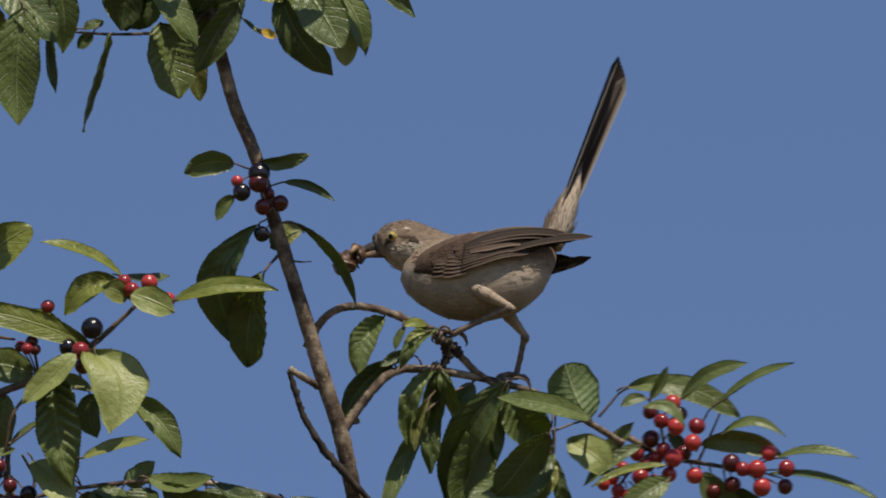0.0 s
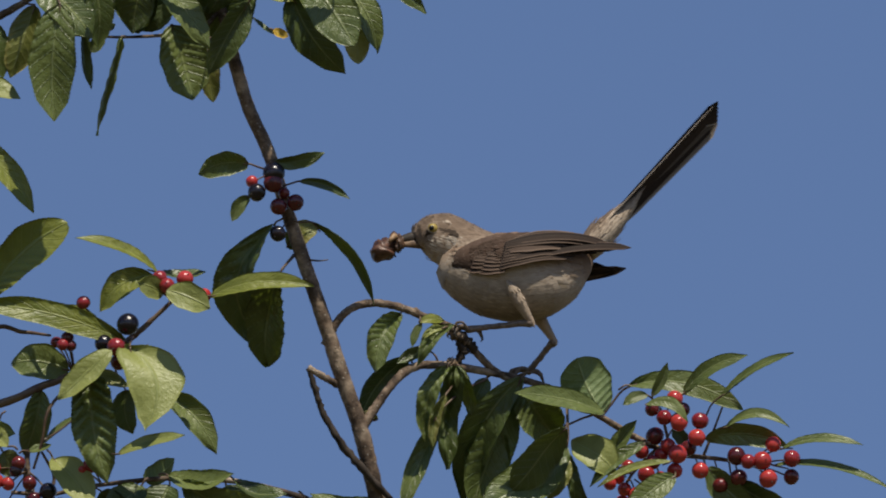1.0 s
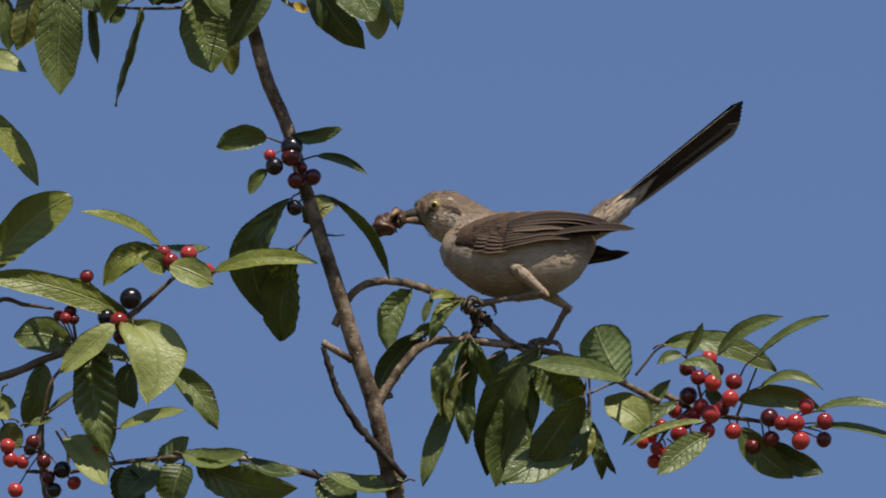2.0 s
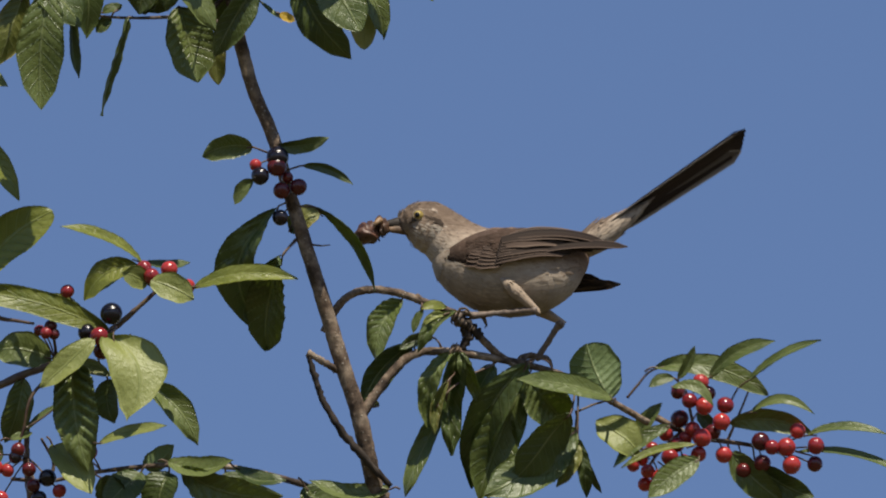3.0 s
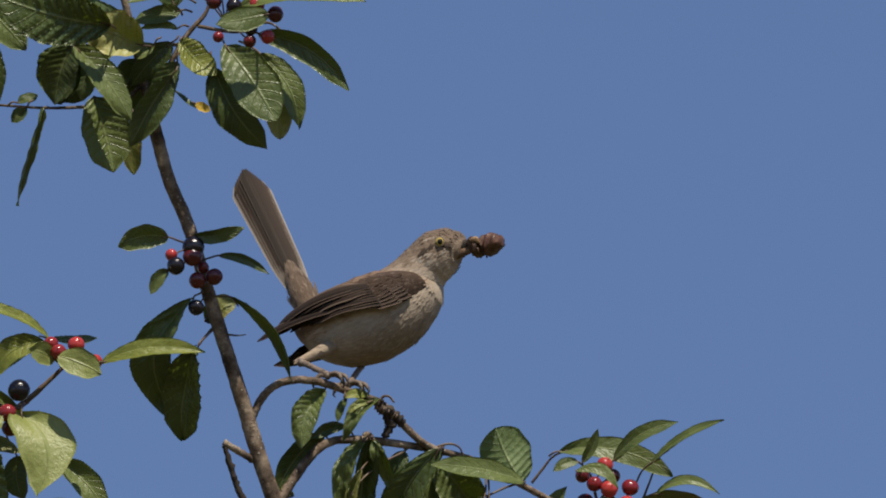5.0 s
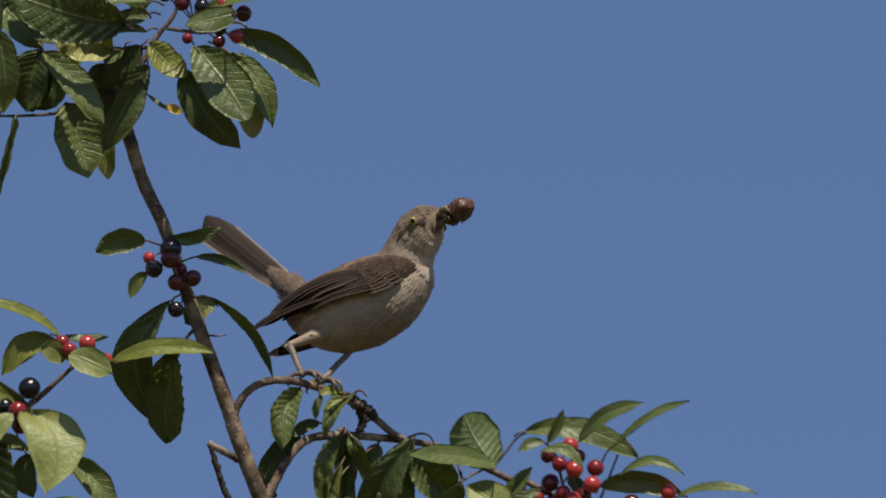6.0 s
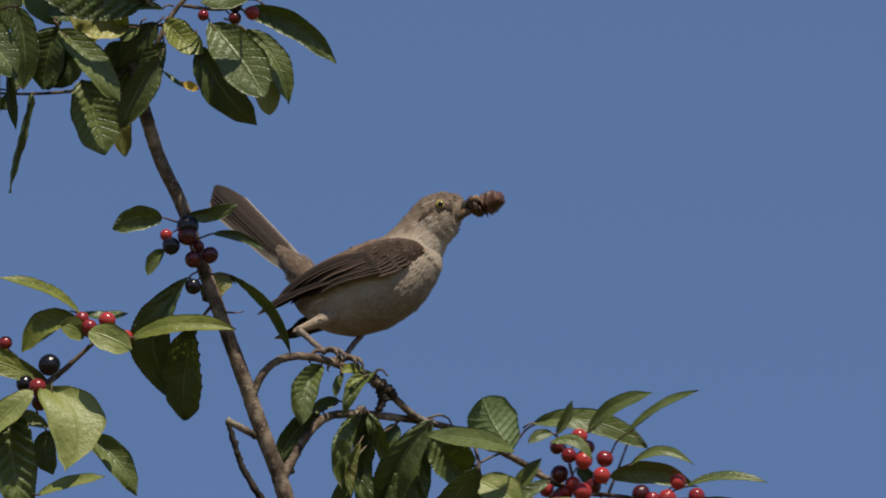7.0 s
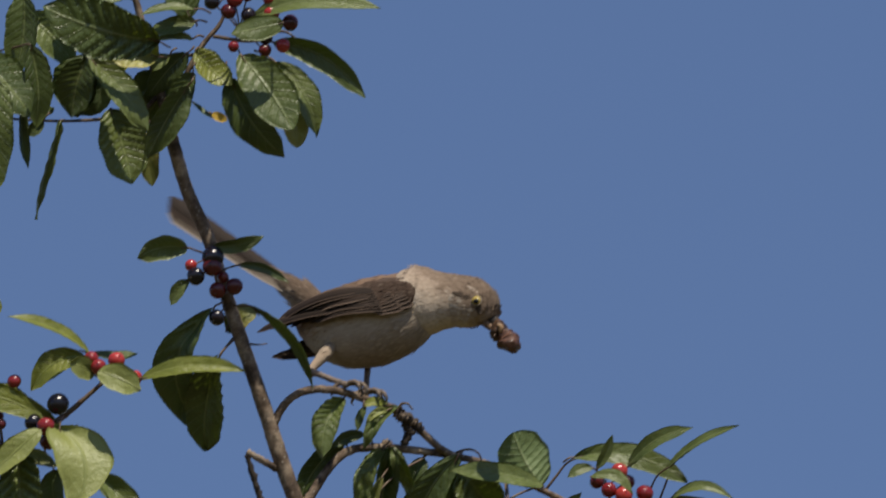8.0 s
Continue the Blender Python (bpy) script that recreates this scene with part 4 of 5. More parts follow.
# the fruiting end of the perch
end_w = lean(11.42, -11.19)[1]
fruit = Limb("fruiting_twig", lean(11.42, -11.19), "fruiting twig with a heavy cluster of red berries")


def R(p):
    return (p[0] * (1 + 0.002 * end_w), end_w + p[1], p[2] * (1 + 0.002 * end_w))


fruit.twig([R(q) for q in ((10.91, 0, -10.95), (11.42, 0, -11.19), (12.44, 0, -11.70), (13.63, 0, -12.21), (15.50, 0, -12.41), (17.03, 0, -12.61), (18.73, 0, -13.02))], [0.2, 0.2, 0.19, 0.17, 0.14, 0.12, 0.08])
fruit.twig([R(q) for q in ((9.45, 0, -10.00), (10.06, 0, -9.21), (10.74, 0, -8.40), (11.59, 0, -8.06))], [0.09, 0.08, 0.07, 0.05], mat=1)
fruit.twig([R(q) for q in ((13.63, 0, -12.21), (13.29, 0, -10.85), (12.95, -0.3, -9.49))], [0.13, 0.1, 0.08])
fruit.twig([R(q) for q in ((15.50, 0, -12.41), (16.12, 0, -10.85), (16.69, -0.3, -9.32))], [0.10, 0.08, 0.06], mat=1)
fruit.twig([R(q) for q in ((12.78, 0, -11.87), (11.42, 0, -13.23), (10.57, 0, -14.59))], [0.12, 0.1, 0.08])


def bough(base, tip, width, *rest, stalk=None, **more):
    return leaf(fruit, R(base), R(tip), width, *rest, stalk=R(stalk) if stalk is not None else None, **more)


bough((11.05, 0, -8.12), (17.83, -1, -9.35), 1.57, 20, 18, -0.11, 0.08, "bright", stalk=(10.47, 0, -8.39), blunt=0.4)
bough((14.27, -1, -8.65), (18.12, -2, -6.29), 1.07, 22, 20, -0.1, 0, "bright", stalk=(13.84, 0, -10.14))
bough((16.55, -1, -8.78), (20.87, -2, -6.18), 0.77, 50, 20, -0.07, 0, "bright", stalk=(15.7, 0, -9.9))
bough((12.45, -1, -8.78), (13.35, -1.5, -6.76), 0.68, 20, 20, 0.06, 0, "bright", stalk=(12.83, 0, -9.57))
bough((12.18, -1, -8.71), (10.73, -1.6, -9.25), 0.73, 15, 20, 0.1, 0.05, "bright", stalk=(12.83, 0, -9.46))
bough((12.06, -2.4, -9.24), (14.57, -3, -10.21), 0.80, 30, 15, -0.22, 0.05, "bright", stalk=(12.93, 0, -9.46))
bough((16.76, -1, -10.63), (20.57, -2, -10.49), 0.73, 35, 20, -0.2, 0.05, "bright", stalk=(15.53, 0, -11.42))
bough((15.62, -0.5, -11.28), (20.53, -1, -11.78), 1.50, -8, 20, -0.1, 0.05, "bright", stalk=(15.36, 0, -11.75))
bough((20.26, -1, -11.88), (24.97, -2, -11.53), 0.71, 42, 18, -0.1, 0.05, "bright", stalk=(18.39, 0, -12.77))
bough((19.72, -1, -12.89), (26.92, -2, -14.22), 0.61, 42, 18, -0.09, 0.05, "bright", stalk=(18.56, 0, -12.83))
bough((10.24, -2.6, -13.24), (7.68, -2.4, -11.29), 2.39, 26, 14, 0.04, 0, "young", stalk=(10.98, 0, -12.77), blunt=0.3, pleats=0.6)
bough((9.76, -0.8, -13.02), (11.54, -1, -10.2), 1.05, 20, 18, -0.06, 0, "bright", stalk=(10.58, 0, -13.03))
bough((12.03, -2, -11.53), (8.73, -3, -14.14), 0.94, 25, 20, 0.06, 0, stalk=(12.66, 0, -11.75))
bough((13.57, -2.5, -12.63), (9.19, -4, -14.12), 0.56, 35, 18, 0.08, 0, "fresh", stalk=(13.74, 0, -12.26))
bough((13.81, -2.5, -13.47), (10.87, -4, -15.8), 1.65, 12, 18, 0.04, 0.05, "bright", stalk=(13.67, 0, -12.5))
bough((15.76, -0.5, -13.03), (18.88, -1, -15.95), 1.90, -15, 20, 0.05, 0.1, stalk=(15.53, 0, -12.43))
bough((17.25, 0, -13.78), (20.75, 0, -15.63), 1.65, -10, 20, 0.05, 0.1, stalk=(17.04, 0, -12.63))
bough((14.42, 0.4, -11.76), (13.68, 0.4, -10.75), 0.92, 10, 15, 0.1, 0.05, stalk=(14.52, 0, -12.09))
for p, r, skin, root in (((13.80, -1, -8.91), 0.52, "red", (13.12, 0, -10.17)), ((13.16, -1.6, -10.03), 0.48, "red", (13.33, 0, -11.02)), ((14.04, -1.8, -10.34), 0.54, "red", (13.40, 0, -11.19)), ((15.30, -1.2, -10.23), 0.54, "red", (14.65, 0, -12.21)),
                         ((15.10, -1.6, -11.22), 0.54, "red", (14.62, 0, -12.31)), ((12.61, -0.8, -11.15), 0.58, "dark", (13.46, 0, -11.87)), ((13.40, -1.2, -11.73), 0.48, "red", (13.67, 0, -12.21)), ((13.97, -2, -12.21), 0.58, "red", (14.08, 0, -12.31)),
                         ((11.83, -1, -12.07), 0.46, "red", (12.44, 0, -11.87)), ((12.10, -1.8, -13.43), 0.54, "red", (12.10, 0, -12.61)), ((11.02, -1, -12.95), 0.42, "red", (11.59, 0, -13.06)), ((13.80, -1.7, -13.19), 0.48, "red", (14.14, 0, -12.38)),
                         ((15.30, -1.4, -13.19), 0.52, "red", (14.99, 0, -12.41)), ((14.62, -0.6, -11.87), 0.5, "dark", (14.48, 0, -12.31)), ((19.65, -1.2, -11.63), 0.50, "red", (18.39, 0, -12.82)), ((17.48, -1, -12.34), 0.58, "dark", (17.20, 0, -12.61)),
                         ((18.16, -1.6, -12.65), 0.46, "red", (17.54, 0, -12.68)), ((19.01, -1.5, -12.61), 0.58, "red", (18.39, 0, -12.89)), ((19.35, -1.6, -13.67), 0.58, "red", (18.56, 0, -12.99)), ((20.77, -1.4, -12.48), 0.54, "red", (18.73, 0, -12.95)),
                         ((20.74, -1, -13.57), 0.50, "dark", (18.73, 0, -13.02)), ((17.61, -0.8, -13.63), 0.54, "dark", (17.37, 0, -12.72)), ((10.47, -0.8, -13.63), 0.4, "red", (11.25, 0, -13.40)), ((11.49, -1.6, -14.65), 0.50, "red", (11.15, 0, -13.74)),
                         ((9.93, -1.2, -13.97), 0.42, "red", (10.91, 0, -13.57)), ((12.51, -1.6, -12.68), 0.46, "red", (12.78, 0, -12.04)), ((12.99, -1, -12.27), 0.44, "red", (13.29, 0, -12.04)), ((10.81, -1.6, -14.31), 0.44, "red", (11.02, 0, -13.74)), ((12.31, -1.4, -14.65), 0.46, "red", (11.42, 0, -13.74)),
                         ((12.95, -1.2, -13.63), 0.42, "red", (12.44, 0, -12.21)), ((10.68, -1, -15.10), 0.46, "red", (10.74, 0, -14.25)), ((16.52, -0.6, -14.08), 0.5, "dark", (16.18, 0, -12.55)), ((12.44, -1.3, -9.55), 0.44, "dark", (13.06, 0, -9.83)),
                         ((14.31, -0.6, -9.55), 0.44, "dark", (13.29, 0, -10.34))):
    berry(fruit, R(p), r, skin, R(root))
fruit.close()
base_limb.close()

# ---------------------------------------------------------------- the bird
# Its own space: x forward, y to its left, z up, in centimetres from the middle of the body.
SPINE = [((4.39, 1.29), 0.95), ((3.91, 1.09), 1.55), ((2.96, 0.68), 2.10), ((1.60, 0.20), 2.62), ((0.00, -0.03), 2.80), ((-1.60, 0.07), 2.62),
         ((-2.96, 0.44), 2.02), ((-3.84, 0.82), 1.22), ((-4.32, 1.16), 0.75), ((-4.59, 1.36), 0.4)]
SPINE = [(p[0], p[1], r) for p, r in SPINE]
GIRTH = 0.84


def body_at(x):
    """Middle height and radius of the body at x."""
    xs = [s[0] for s in SPINE][::-1]
    return float(np.interp(x, xs, [s[1] for s in SPINE][::-1])), float(np.interp(x, xs, [s[2] for s in SPINE][::-1]))


def flank(x, z):
    """How far the body's side lies from its middle plane at (x, z)."""
    c, r = body_at(x)
    q = 1 - min(1, ((z - c) / r) ** 2)
    return GIRTH * r * math.sqrt(q)


def loft(bm, stations, girth, rings=5, sides=28):
    return tube(bm, [(x * CM, 0, z * CM) for x, z, r in stations], [r * CM for x, z, r in stations], rings, sides, 0, 0.0, True, girth, (0, 1, 0))


def flake(bm, root, along, out, length, width, mat=0, tip_up=1.0):
    """A small body feather lying on the skin, tip slightly lifted."""
    side_ = along.cross(out).normalized()
    prev = None
    for t, w, h in ((0, 0.55, -0.03), (0.4, 1.0, 0.008), (0.75, 0.8, 0.018), (1.0, 0.18, 0.02)):
        c = root + along * length * t + out * length * h * (tip_up if h > 0 else 1)
        cur = [bm.verts.new(c - side_ * width * w / 2 - out * width * 0.03 * w), bm.verts.new(c + out * width * 0.03), bm.verts.new(c + side_ * width * w / 2 - out * width * 0.03 * w)]
        if prev:
            for k in (0, 1):
                f = bm.faces.new((prev[k], prev[k + 1], cur[k + 1], cur[k]))
                f.material_index = mat
        prev = cur


def dress(bm, stations, girth, count, length, width, seed, skip=0.0, lift=0.0):
    """Covers a lofted form with small feathers that point backwards."""
    rnd = random.Random(seed)
    line = spline([Vector((x, 0, z)) for x, z, r in stations], 5)
    n = len(line)
    for _ in range(count):
        f = rnd.uniform(skip, 0.97) * (n - 1)
        i = min(int(f), n - 2)
        c = line[i].lerp(line[i + 1], f - i)
        tang = (line[i + 1] - line[i]).normalized()
        k = f / (n - 1) * (len(stations) - 1)
        j = min(int(k), len(stations) - 2)
        r = stations[j][2] + (stations[j + 1][2] - stations[j][2]) * (k - j)
        slope = (stations[j + 1][2] - stations[j][2]) / max(0.01, math.dist(stations[j][:2], stations[j + 1][:2]))
        a = rnd.uniform(0, 2 * math.pi)
        up = Vector((0, 1, 0)).cross(tang).normalized()
        out = (Vector((0, 1, 0)) * math.cos(a) + up * math.sin(a)).normalized()
        p = c + Vector((0, 1, 0)) * math.cos(a) * r * girth + up * math.sin(a) * r
        along = (tang + out * slope * 0.9).normalized()
        out = (out - along * out.dot(along)).normalized()
        flake(bm, (p + out * lift) * CM, along, out, length * rnd.uniform(0.7, 1.25) * CM, width * rnd.uniform(0.8, 1.2) * CM, 0, 0.35)


def feather(bm, root, tip, width, out, bend=0.0, blunt=0.5, mat=0, bow=0.0):
    """A long feather: a shallow roof-shaped vane with a rounded tip, its coordinates running along it."""
    uvl = bm.loops.layers.uv.verify()
    root, tip = Vector(root) * CM, Vector(tip) * CM
    a = (tip - root).normalized()
    length = (tip - root).length
    out = Vector(out)
    out = (out - a * out.dot(a)).normalized()
    s = a.cross(out)
    ROWS = 14
    rows = []
    for face in (0, 1):
        grid = []
        for i in range(ROWS + 1):
            t = i / ROWS
            w = width * CM / 2 * min(1, 0.45 + 2.2 * t) * (max(0.0, 1 - max(0, (t - (1 - 0.22 * blunt)) / (0.22 * blunt)) ** 2) ** 0.5 if t < 1 else 0.12)
            w = max(w, 0.0002)
            c = root + a * length * t + s * bend * length * t * t + out * bow * length * 4 * t * (1 - t)
            grid.append([bm.verts.new(c + s * w * q + out * (0.14 * w * (1 - abs(q)) - 0.0003 * face)) for q in (-1, -0.5, 0, 0.5, 1)])
        rows.append(grid)
        for i in range(ROWS):
            for j in range(4):
                q = [grid[i][j], grid[i][j + 1], grid[i + 1][j + 1], grid[i + 1][j]]
                uv = [(j / 4, i / ROWS), ((j + 1) / 4, i / ROWS), ((j + 1) / 4, (i + 1) / ROWS), (j / 4, (i + 1) / ROWS)]
                if not face:
                    q, uv = q[::-1], uv[::-1]
                f = bm.faces.new(q)
                f.material_index = mat
                for lp, w2 in zip(f.loops, uv):
                    lp[uvl].uv = w2


bird = new("mockingbird")
tagged(bird, "grey-brown mockingbird with long dark tail perched on a twig", "bird")

bm = bmesh.new()
loft(bm, SPINE, GIRTH, 6, 36)
dress(bm, SPINE, GIRTH, 6000, 0.38, 0.11, 11, 0.02)
# loose flank and vent feathers
rnd = random.Random(41)
for sgn in (1, -1):
    for _ in range(22):
        x = rnd.uniform(-3.2, 0.2)
        c, r = body_at(x)
        z = c + r * rnd.uniform(-0.6, -0.05)
        y = flank(x, z)
        out = Vector((0, sgn * max(0.2, y / r), (z - c) / r)).normalized()
        flake(bm, Vector((x, sgn * y, z)) * CM, Vector((-1, -sgn * 0.2, rnd.uniform(-0.25, 0.25))).normalized(), out, rnd.uniform(0.7, 1.2) * CM, rnd.uniform(0.2, 0.32) * CM, 0, 0.25)
body = part("body", bm, BODY_MAT, bird, "grey-brown back and pale buff belly with shade painted underneath")

# head, about the base of the neck
NECK = Vector(((2.48, 1.56)[0], 0, (2.48, 1.56)[1]))
HEAD = [((5.90, 2.12), 0.46), ((5.62, 2.30), 0.92), ((5.05, 2.44), 1.36), ((4.25, 2.42), 1.58), ((3.50, 2.14), 1.56), ((2.70, 1.62), 1.72), ((1.80, 0.99), 2.08), ((0.85, 0.51), 2.15), ((0.00, 0.27), 1.7)]
HEAD = [(h[0][0] - NECK.x, h[0][1] - NECK.z - 0.06, h[1] * 1.03) for h in HEAD]
bm = bmesh.new()
loft(bm, HEAD, 0.86, 6, 32)
dress(bm, HEAD, 0.86, 2600, 0.30, 0.10, 12, 0.05)
head = part("head", bm, HEAD_MAT, bird, at=Matrix.Translation(NECK * CM))


def hp(p, y=0.0):
    return ((p[0] - NECK.x) * CM, y * CM, (p[1] - NECK.z) * CM)


def head_side(x, z, sgn):
    """A place on the side of the head and the way its skin faces."""
    x, z = x - NECK.x, z - NECK.z
    xs = [h[0] for h in HEAD][::-1]
    c, q = (float(np.interp(x, xs, [h[i] for h in HEAD][::-1])) for i in (1, 2))
    up = max(-0.95, min(0.95, (z - c) / q))
    y = sgn * 0.86 * q * math.sqrt(1 - up * up)
    return Vector((x, y, z)) * CM, Vector((0.1, sgn * math.sqrt(1 - up * up), up)).normalized()


bm = bmesh.new()
tube(bm, [hp((5.50, 2.36)), hp((6.15, 2.30)), hp((6.72, 2.14)), hp((7.22, 1.88))], [0.0046, 0.0037, 0.0024, 0.0006], 6, 12, 0, 0.0, True, 0.75, (0, 1, 0))
part("upper_bill", bm, BILL, head, "dark slender upper bill")
bm = bmesh.new()
tube(bm, [hp((5.40, 1.96)), hp((6.05, 1.90)), hp((6.60, 1.80)), hp((7.05, 1.66))], [0.0036, 0.0028, 0.0018, 0.0006], 6, 12, 0, 0.0, True, 0.8, (0, 1, 0))
part("lower_bill", bm, GAPE, head, "orange-brown lower bill")
for sgn in (1, -1):
    c = Vector(hp((5.06, 2.52), sgn * 1.17))
    bm = bmesh.new()
    bmesh.ops.create_uvsphere(bm, u_segments=20, v_segments=12, radius=0.0030, matrix=Matrix.Translation(c))
    eye = part("eye", bm, IRIS, head, "yellow iris")
    bm = bmesh.new()
    bmesh.ops.create_uvsphere(bm, u_segments=16, v_segments=10, radius=0.0017, matrix=Matrix.Translation(c + Vector((0.0009, sgn * 0.0020, -0.0006))) @ Matrix.Diagonal((1, 0.75, 1, 1)))
    part("pupil", bm, PUPIL, eye)
    bm = bmesh.new()
    ring = [c + Vector((math.cos(a) * 0.0035, sgn * 0.0007, math.sin(a) * 0.0031)) for a in np.linspace(0, 2 * math.pi, 17)]
    tube(bm, ring, [0.0004, 0.0004], 2, 6)
    part("eyelid", bm, EYE_RING, eye)
    # dark line from the bill to the eye
    bm = bmesh.new()
    for k in range(44):
        q = k / 43
        pt = Vector(hp(((5.70, 2.18)[0] + ((5.22, 2.40)[0] - (5.70, 2.18)[0]) * q, (5.70, 2.18)[1] + ((5.22, 2.40)[1] - (5.70, 2.18)[1]) * q), sgn * (0.84 + 0.30 * q)))
        flake(bm, pt + Vector((0, sgn * 0.0004, rnd.uniform(-0.0012, 0.0012))), Vector((-1, 0, 0.25)).normalized(), Vector((0.3 * (1 - q), sgn, 0.2)).normalized(), 0.0036, 0.0026)
    part("lore", bm, LORE_MAT, head, "dark stripe before the eye")
    # a smudged line behind the eye, and pale flecks on cheek and brow
    dark, pale = bmesh.new(), bmesh.new()
    for k in range(46):
        q = rnd.random()
        p, out = head_side(4.72 - 0.95 * q, 2.46 - 0.30 * q + rnd.gauss(0, 0.07), sgn)
        flake(dark, p + out * 0.0003, Vector((-1, 0, -0.25)).normalized(), out, 0.0032, 0.0011)
    part("eye_stripe", dark, LORE_MAT, head, "smudged dark line behind the eye")
    for k in range(90):
        if k < 60:
            p, out = head_side(rnd.uniform(3.3, 5.3), rnd.uniform(1.15, 2.05), sgn)
        else:
            p, out = head_side(rnd.uniform(4.2, 5.4), 2.98 + rnd.gauss(0, 0.06), sgn)
        flake(pale, p + out * 0.0003, Vector((-1, 0, -0.3)).normalized(), out, rnd.uniform(0.0022, 0.0036), 0.001)
    part("cheek_flecks", pale, FLECK_MAT, head, "pale flecks on cheek and brow")

# wings


def wing(sgn):
    """A folded wing on one flank: shoulder plumage, rows of coverts, secondaries and long primaries."""
    hinge = Vector(((3.40, 1.70)[0], sgn * 1.6, (3.40, 1.70)[1]))
    bm = bmesh.new()

    def on(x, z, layer):
        """A place on the flank, wrapping over the back and narrowing past the rump."""
        y = max(flank(x, z - 0.62), 0.62 if x < -2 else 0.5)
        return Vector((x, sgn * (y + layer), z)) - hinge + Vector((0, 0, -0.62))

    shoulder = [((4.01, 0.95), 0.30), ((3.64, 1.02), 0.80), ((2.69, 1.16), 1.15), ((1.46, 1.46), 1.30), ((0.24, 1.80), 1.10), ((-1.19, 2.11), 0.6)]
    shoulder = [(s[0][0], s[0][1], s[1]) for s in shoulder]
    line = spline([Vector((x, 0, z)) for x, z, r in shoulder], 5)
    rows = []
    n = len(line)
    for i, c in enumerate(line):
        f = i / (n - 1) * (len(shoulder) - 1)
        k = min(int(f), len(shoulder) - 2)
        r = shoulder[k][2] + (shoulder[k + 1][2] - shoulder[k][2]) * (f - k)
        rows.append([bm.verts.new(on(c.x, c.z + r * q, 0.30 * (1 - q * q) + 0.02) * CM) for q in np.linspace(-1, 1, 13)])
    for a, b in zip(rows, rows[1:]):
        for j in range(12):
            q = (a[j], a[j + 1], b[j + 1], b[j])
            bm.faces.new(q if sgn > 0 else q[::-1])
    rnd = random.Random(5)
    for _ in range(700):
        f = rnd.uniform(0.0, 0.95) * (n - 1)
        i = int(f)
        k = min(int(i / (n - 1) * (len(shoulder) - 1)), len(shoulder) - 2)
        q = rnd.uniform(-1, 1)
        p = on(line[i].x, line[i].z + shoulder[k][2] * q, 0.32 * (1 - q * q) + 0.02)
        out = Vector((0.1, sgn, 0.5 * q)).normalized()
        flake(bm, p * CM, Vector((-1, 0, 0.05 + 0.25 * -q)).normalized(), out, rnd.uniform(0.4, 0.7) * CM, 0.20 * CM)
    w = part("wing", bm, COVERT_MAT, bird, at=Matrix.Translation(hinge * CM))

    def quill(name, root, tip, width, layer, mat, bend=0.0, blunt=0.6, bow=0.0):
        fb = bmesh.new()
        tip = (tip[0] + rnd.uniform(-0.22, 0.22), tip[1] + rnd.uniform(-0.07, 0.07))
        layer, width = layer + rnd.uniform(-0.01, 0.035), width * rnd.uniform(0.9, 1.15)
        r0, t0 = on(root[0], root[1], layer), on(tip[0], tip[1], layer * 0.9)
        feather(fb, r0, t0, width, Vector((0, sgn, 0.45)), bend * sgn, blunt, 0, bow)
        part(name, fb, mat, w)

    # long primaries beneath, then secondaries, then coverts on top
    for k in range(7):
        quill("primary_feather", ((1.19, 0.68)[0], (1.19, 0.34)[1] + 0.06 * k), ((-6.83, 1.94)[0] + 0.34 * k, (-6.56, 2.11)[1] - 0.06 * k), 0.60, 0.34 + 0.02 * k, FLIGHT, 0.02, 0.9, 0.075)
    for k in range(9):
        quill("secondary_feather", ((1.33, 1.19)[0] - 0.06 * k, (1.33, 0.20)[1] + 0.19 * k), ((-3.03, 1.70)[0] - 0.33 * k, (-3.03, 1.16)[1] + 0.13 * k), 0.74, 0.46 + 0.010 * k, FLIGHT, 0.01, 0.9, 0.10)
    for k in range(3):
        quill("tertial_feather", ((0.68, 1.70)[0] - 0.2 * k, (0.68, 1.29)[1] + 0.30 * k), ((-3.40, 1.97)[0] - 0.75 * k, (-3.40, 1.94)[1] + 0.16 * k), 1.05, 0.52 + 0.015 * k, COVERT, 0.0, 0.9, 0.09)
    for k in range(6):
        quill("greater_covert", ((2.48, 0.68)[0] - 0.10 * k, (2.48, 0.10)[1] + 0.21 * k), ((1.05, 0.75)[0] - 0.42 * k, (1.05, 0.14)[1] + 0.22 * k), 0.52, 0.40 + 0.008 * k, COVERT, 0.03, 1.0)
    for k in range(5):
        quill("median_covert", ((3.03, 0.85)[0] - 0.09 * k, (3.03, 0.34)[1] + 0.20 * k), ((2.07, 0.82)[0] - 0.34 * k, (2.07, 0.34)[1] + 0.21 * k), 0.46, 0.31 + 0.008 * k, COVERT, 0.03, 1.0)
    # small soft coverts that blur the upper half of the folded wing
    fb = bmesh.new()
    for _ in range(520):
        x = rnd.uniform(-1.6, 3.0)
        mid = 1.25 + 0.16 * (2.2 - x)
        z = mid + rnd.uniform(-0.85, 0.75) * (1.0 if x > 0 else 0.7)
        p = on(x, z, (0.42 if x < 1.6 else 0.34) + rnd.uniform(0.0, 0.05))
        flake(fb, p * CM, Vector((-1, sgn * -0.05, rnd.uniform(-0.12, 0.22))).normalized(), Vector((0.05, sgn, 0.3)).normalized(), rnd.uniform(0.45, 0.85) * CM, rnd.uniform(0.16, 0.26) * CM)
    part("lesser_coverts", fb, COVERT_MAT, w, "soft mottled brown shoulder coverts")
    return w, hinge


wing_left, hinge_left = wing(1)
wing_right, hinge_right = wing(-1)

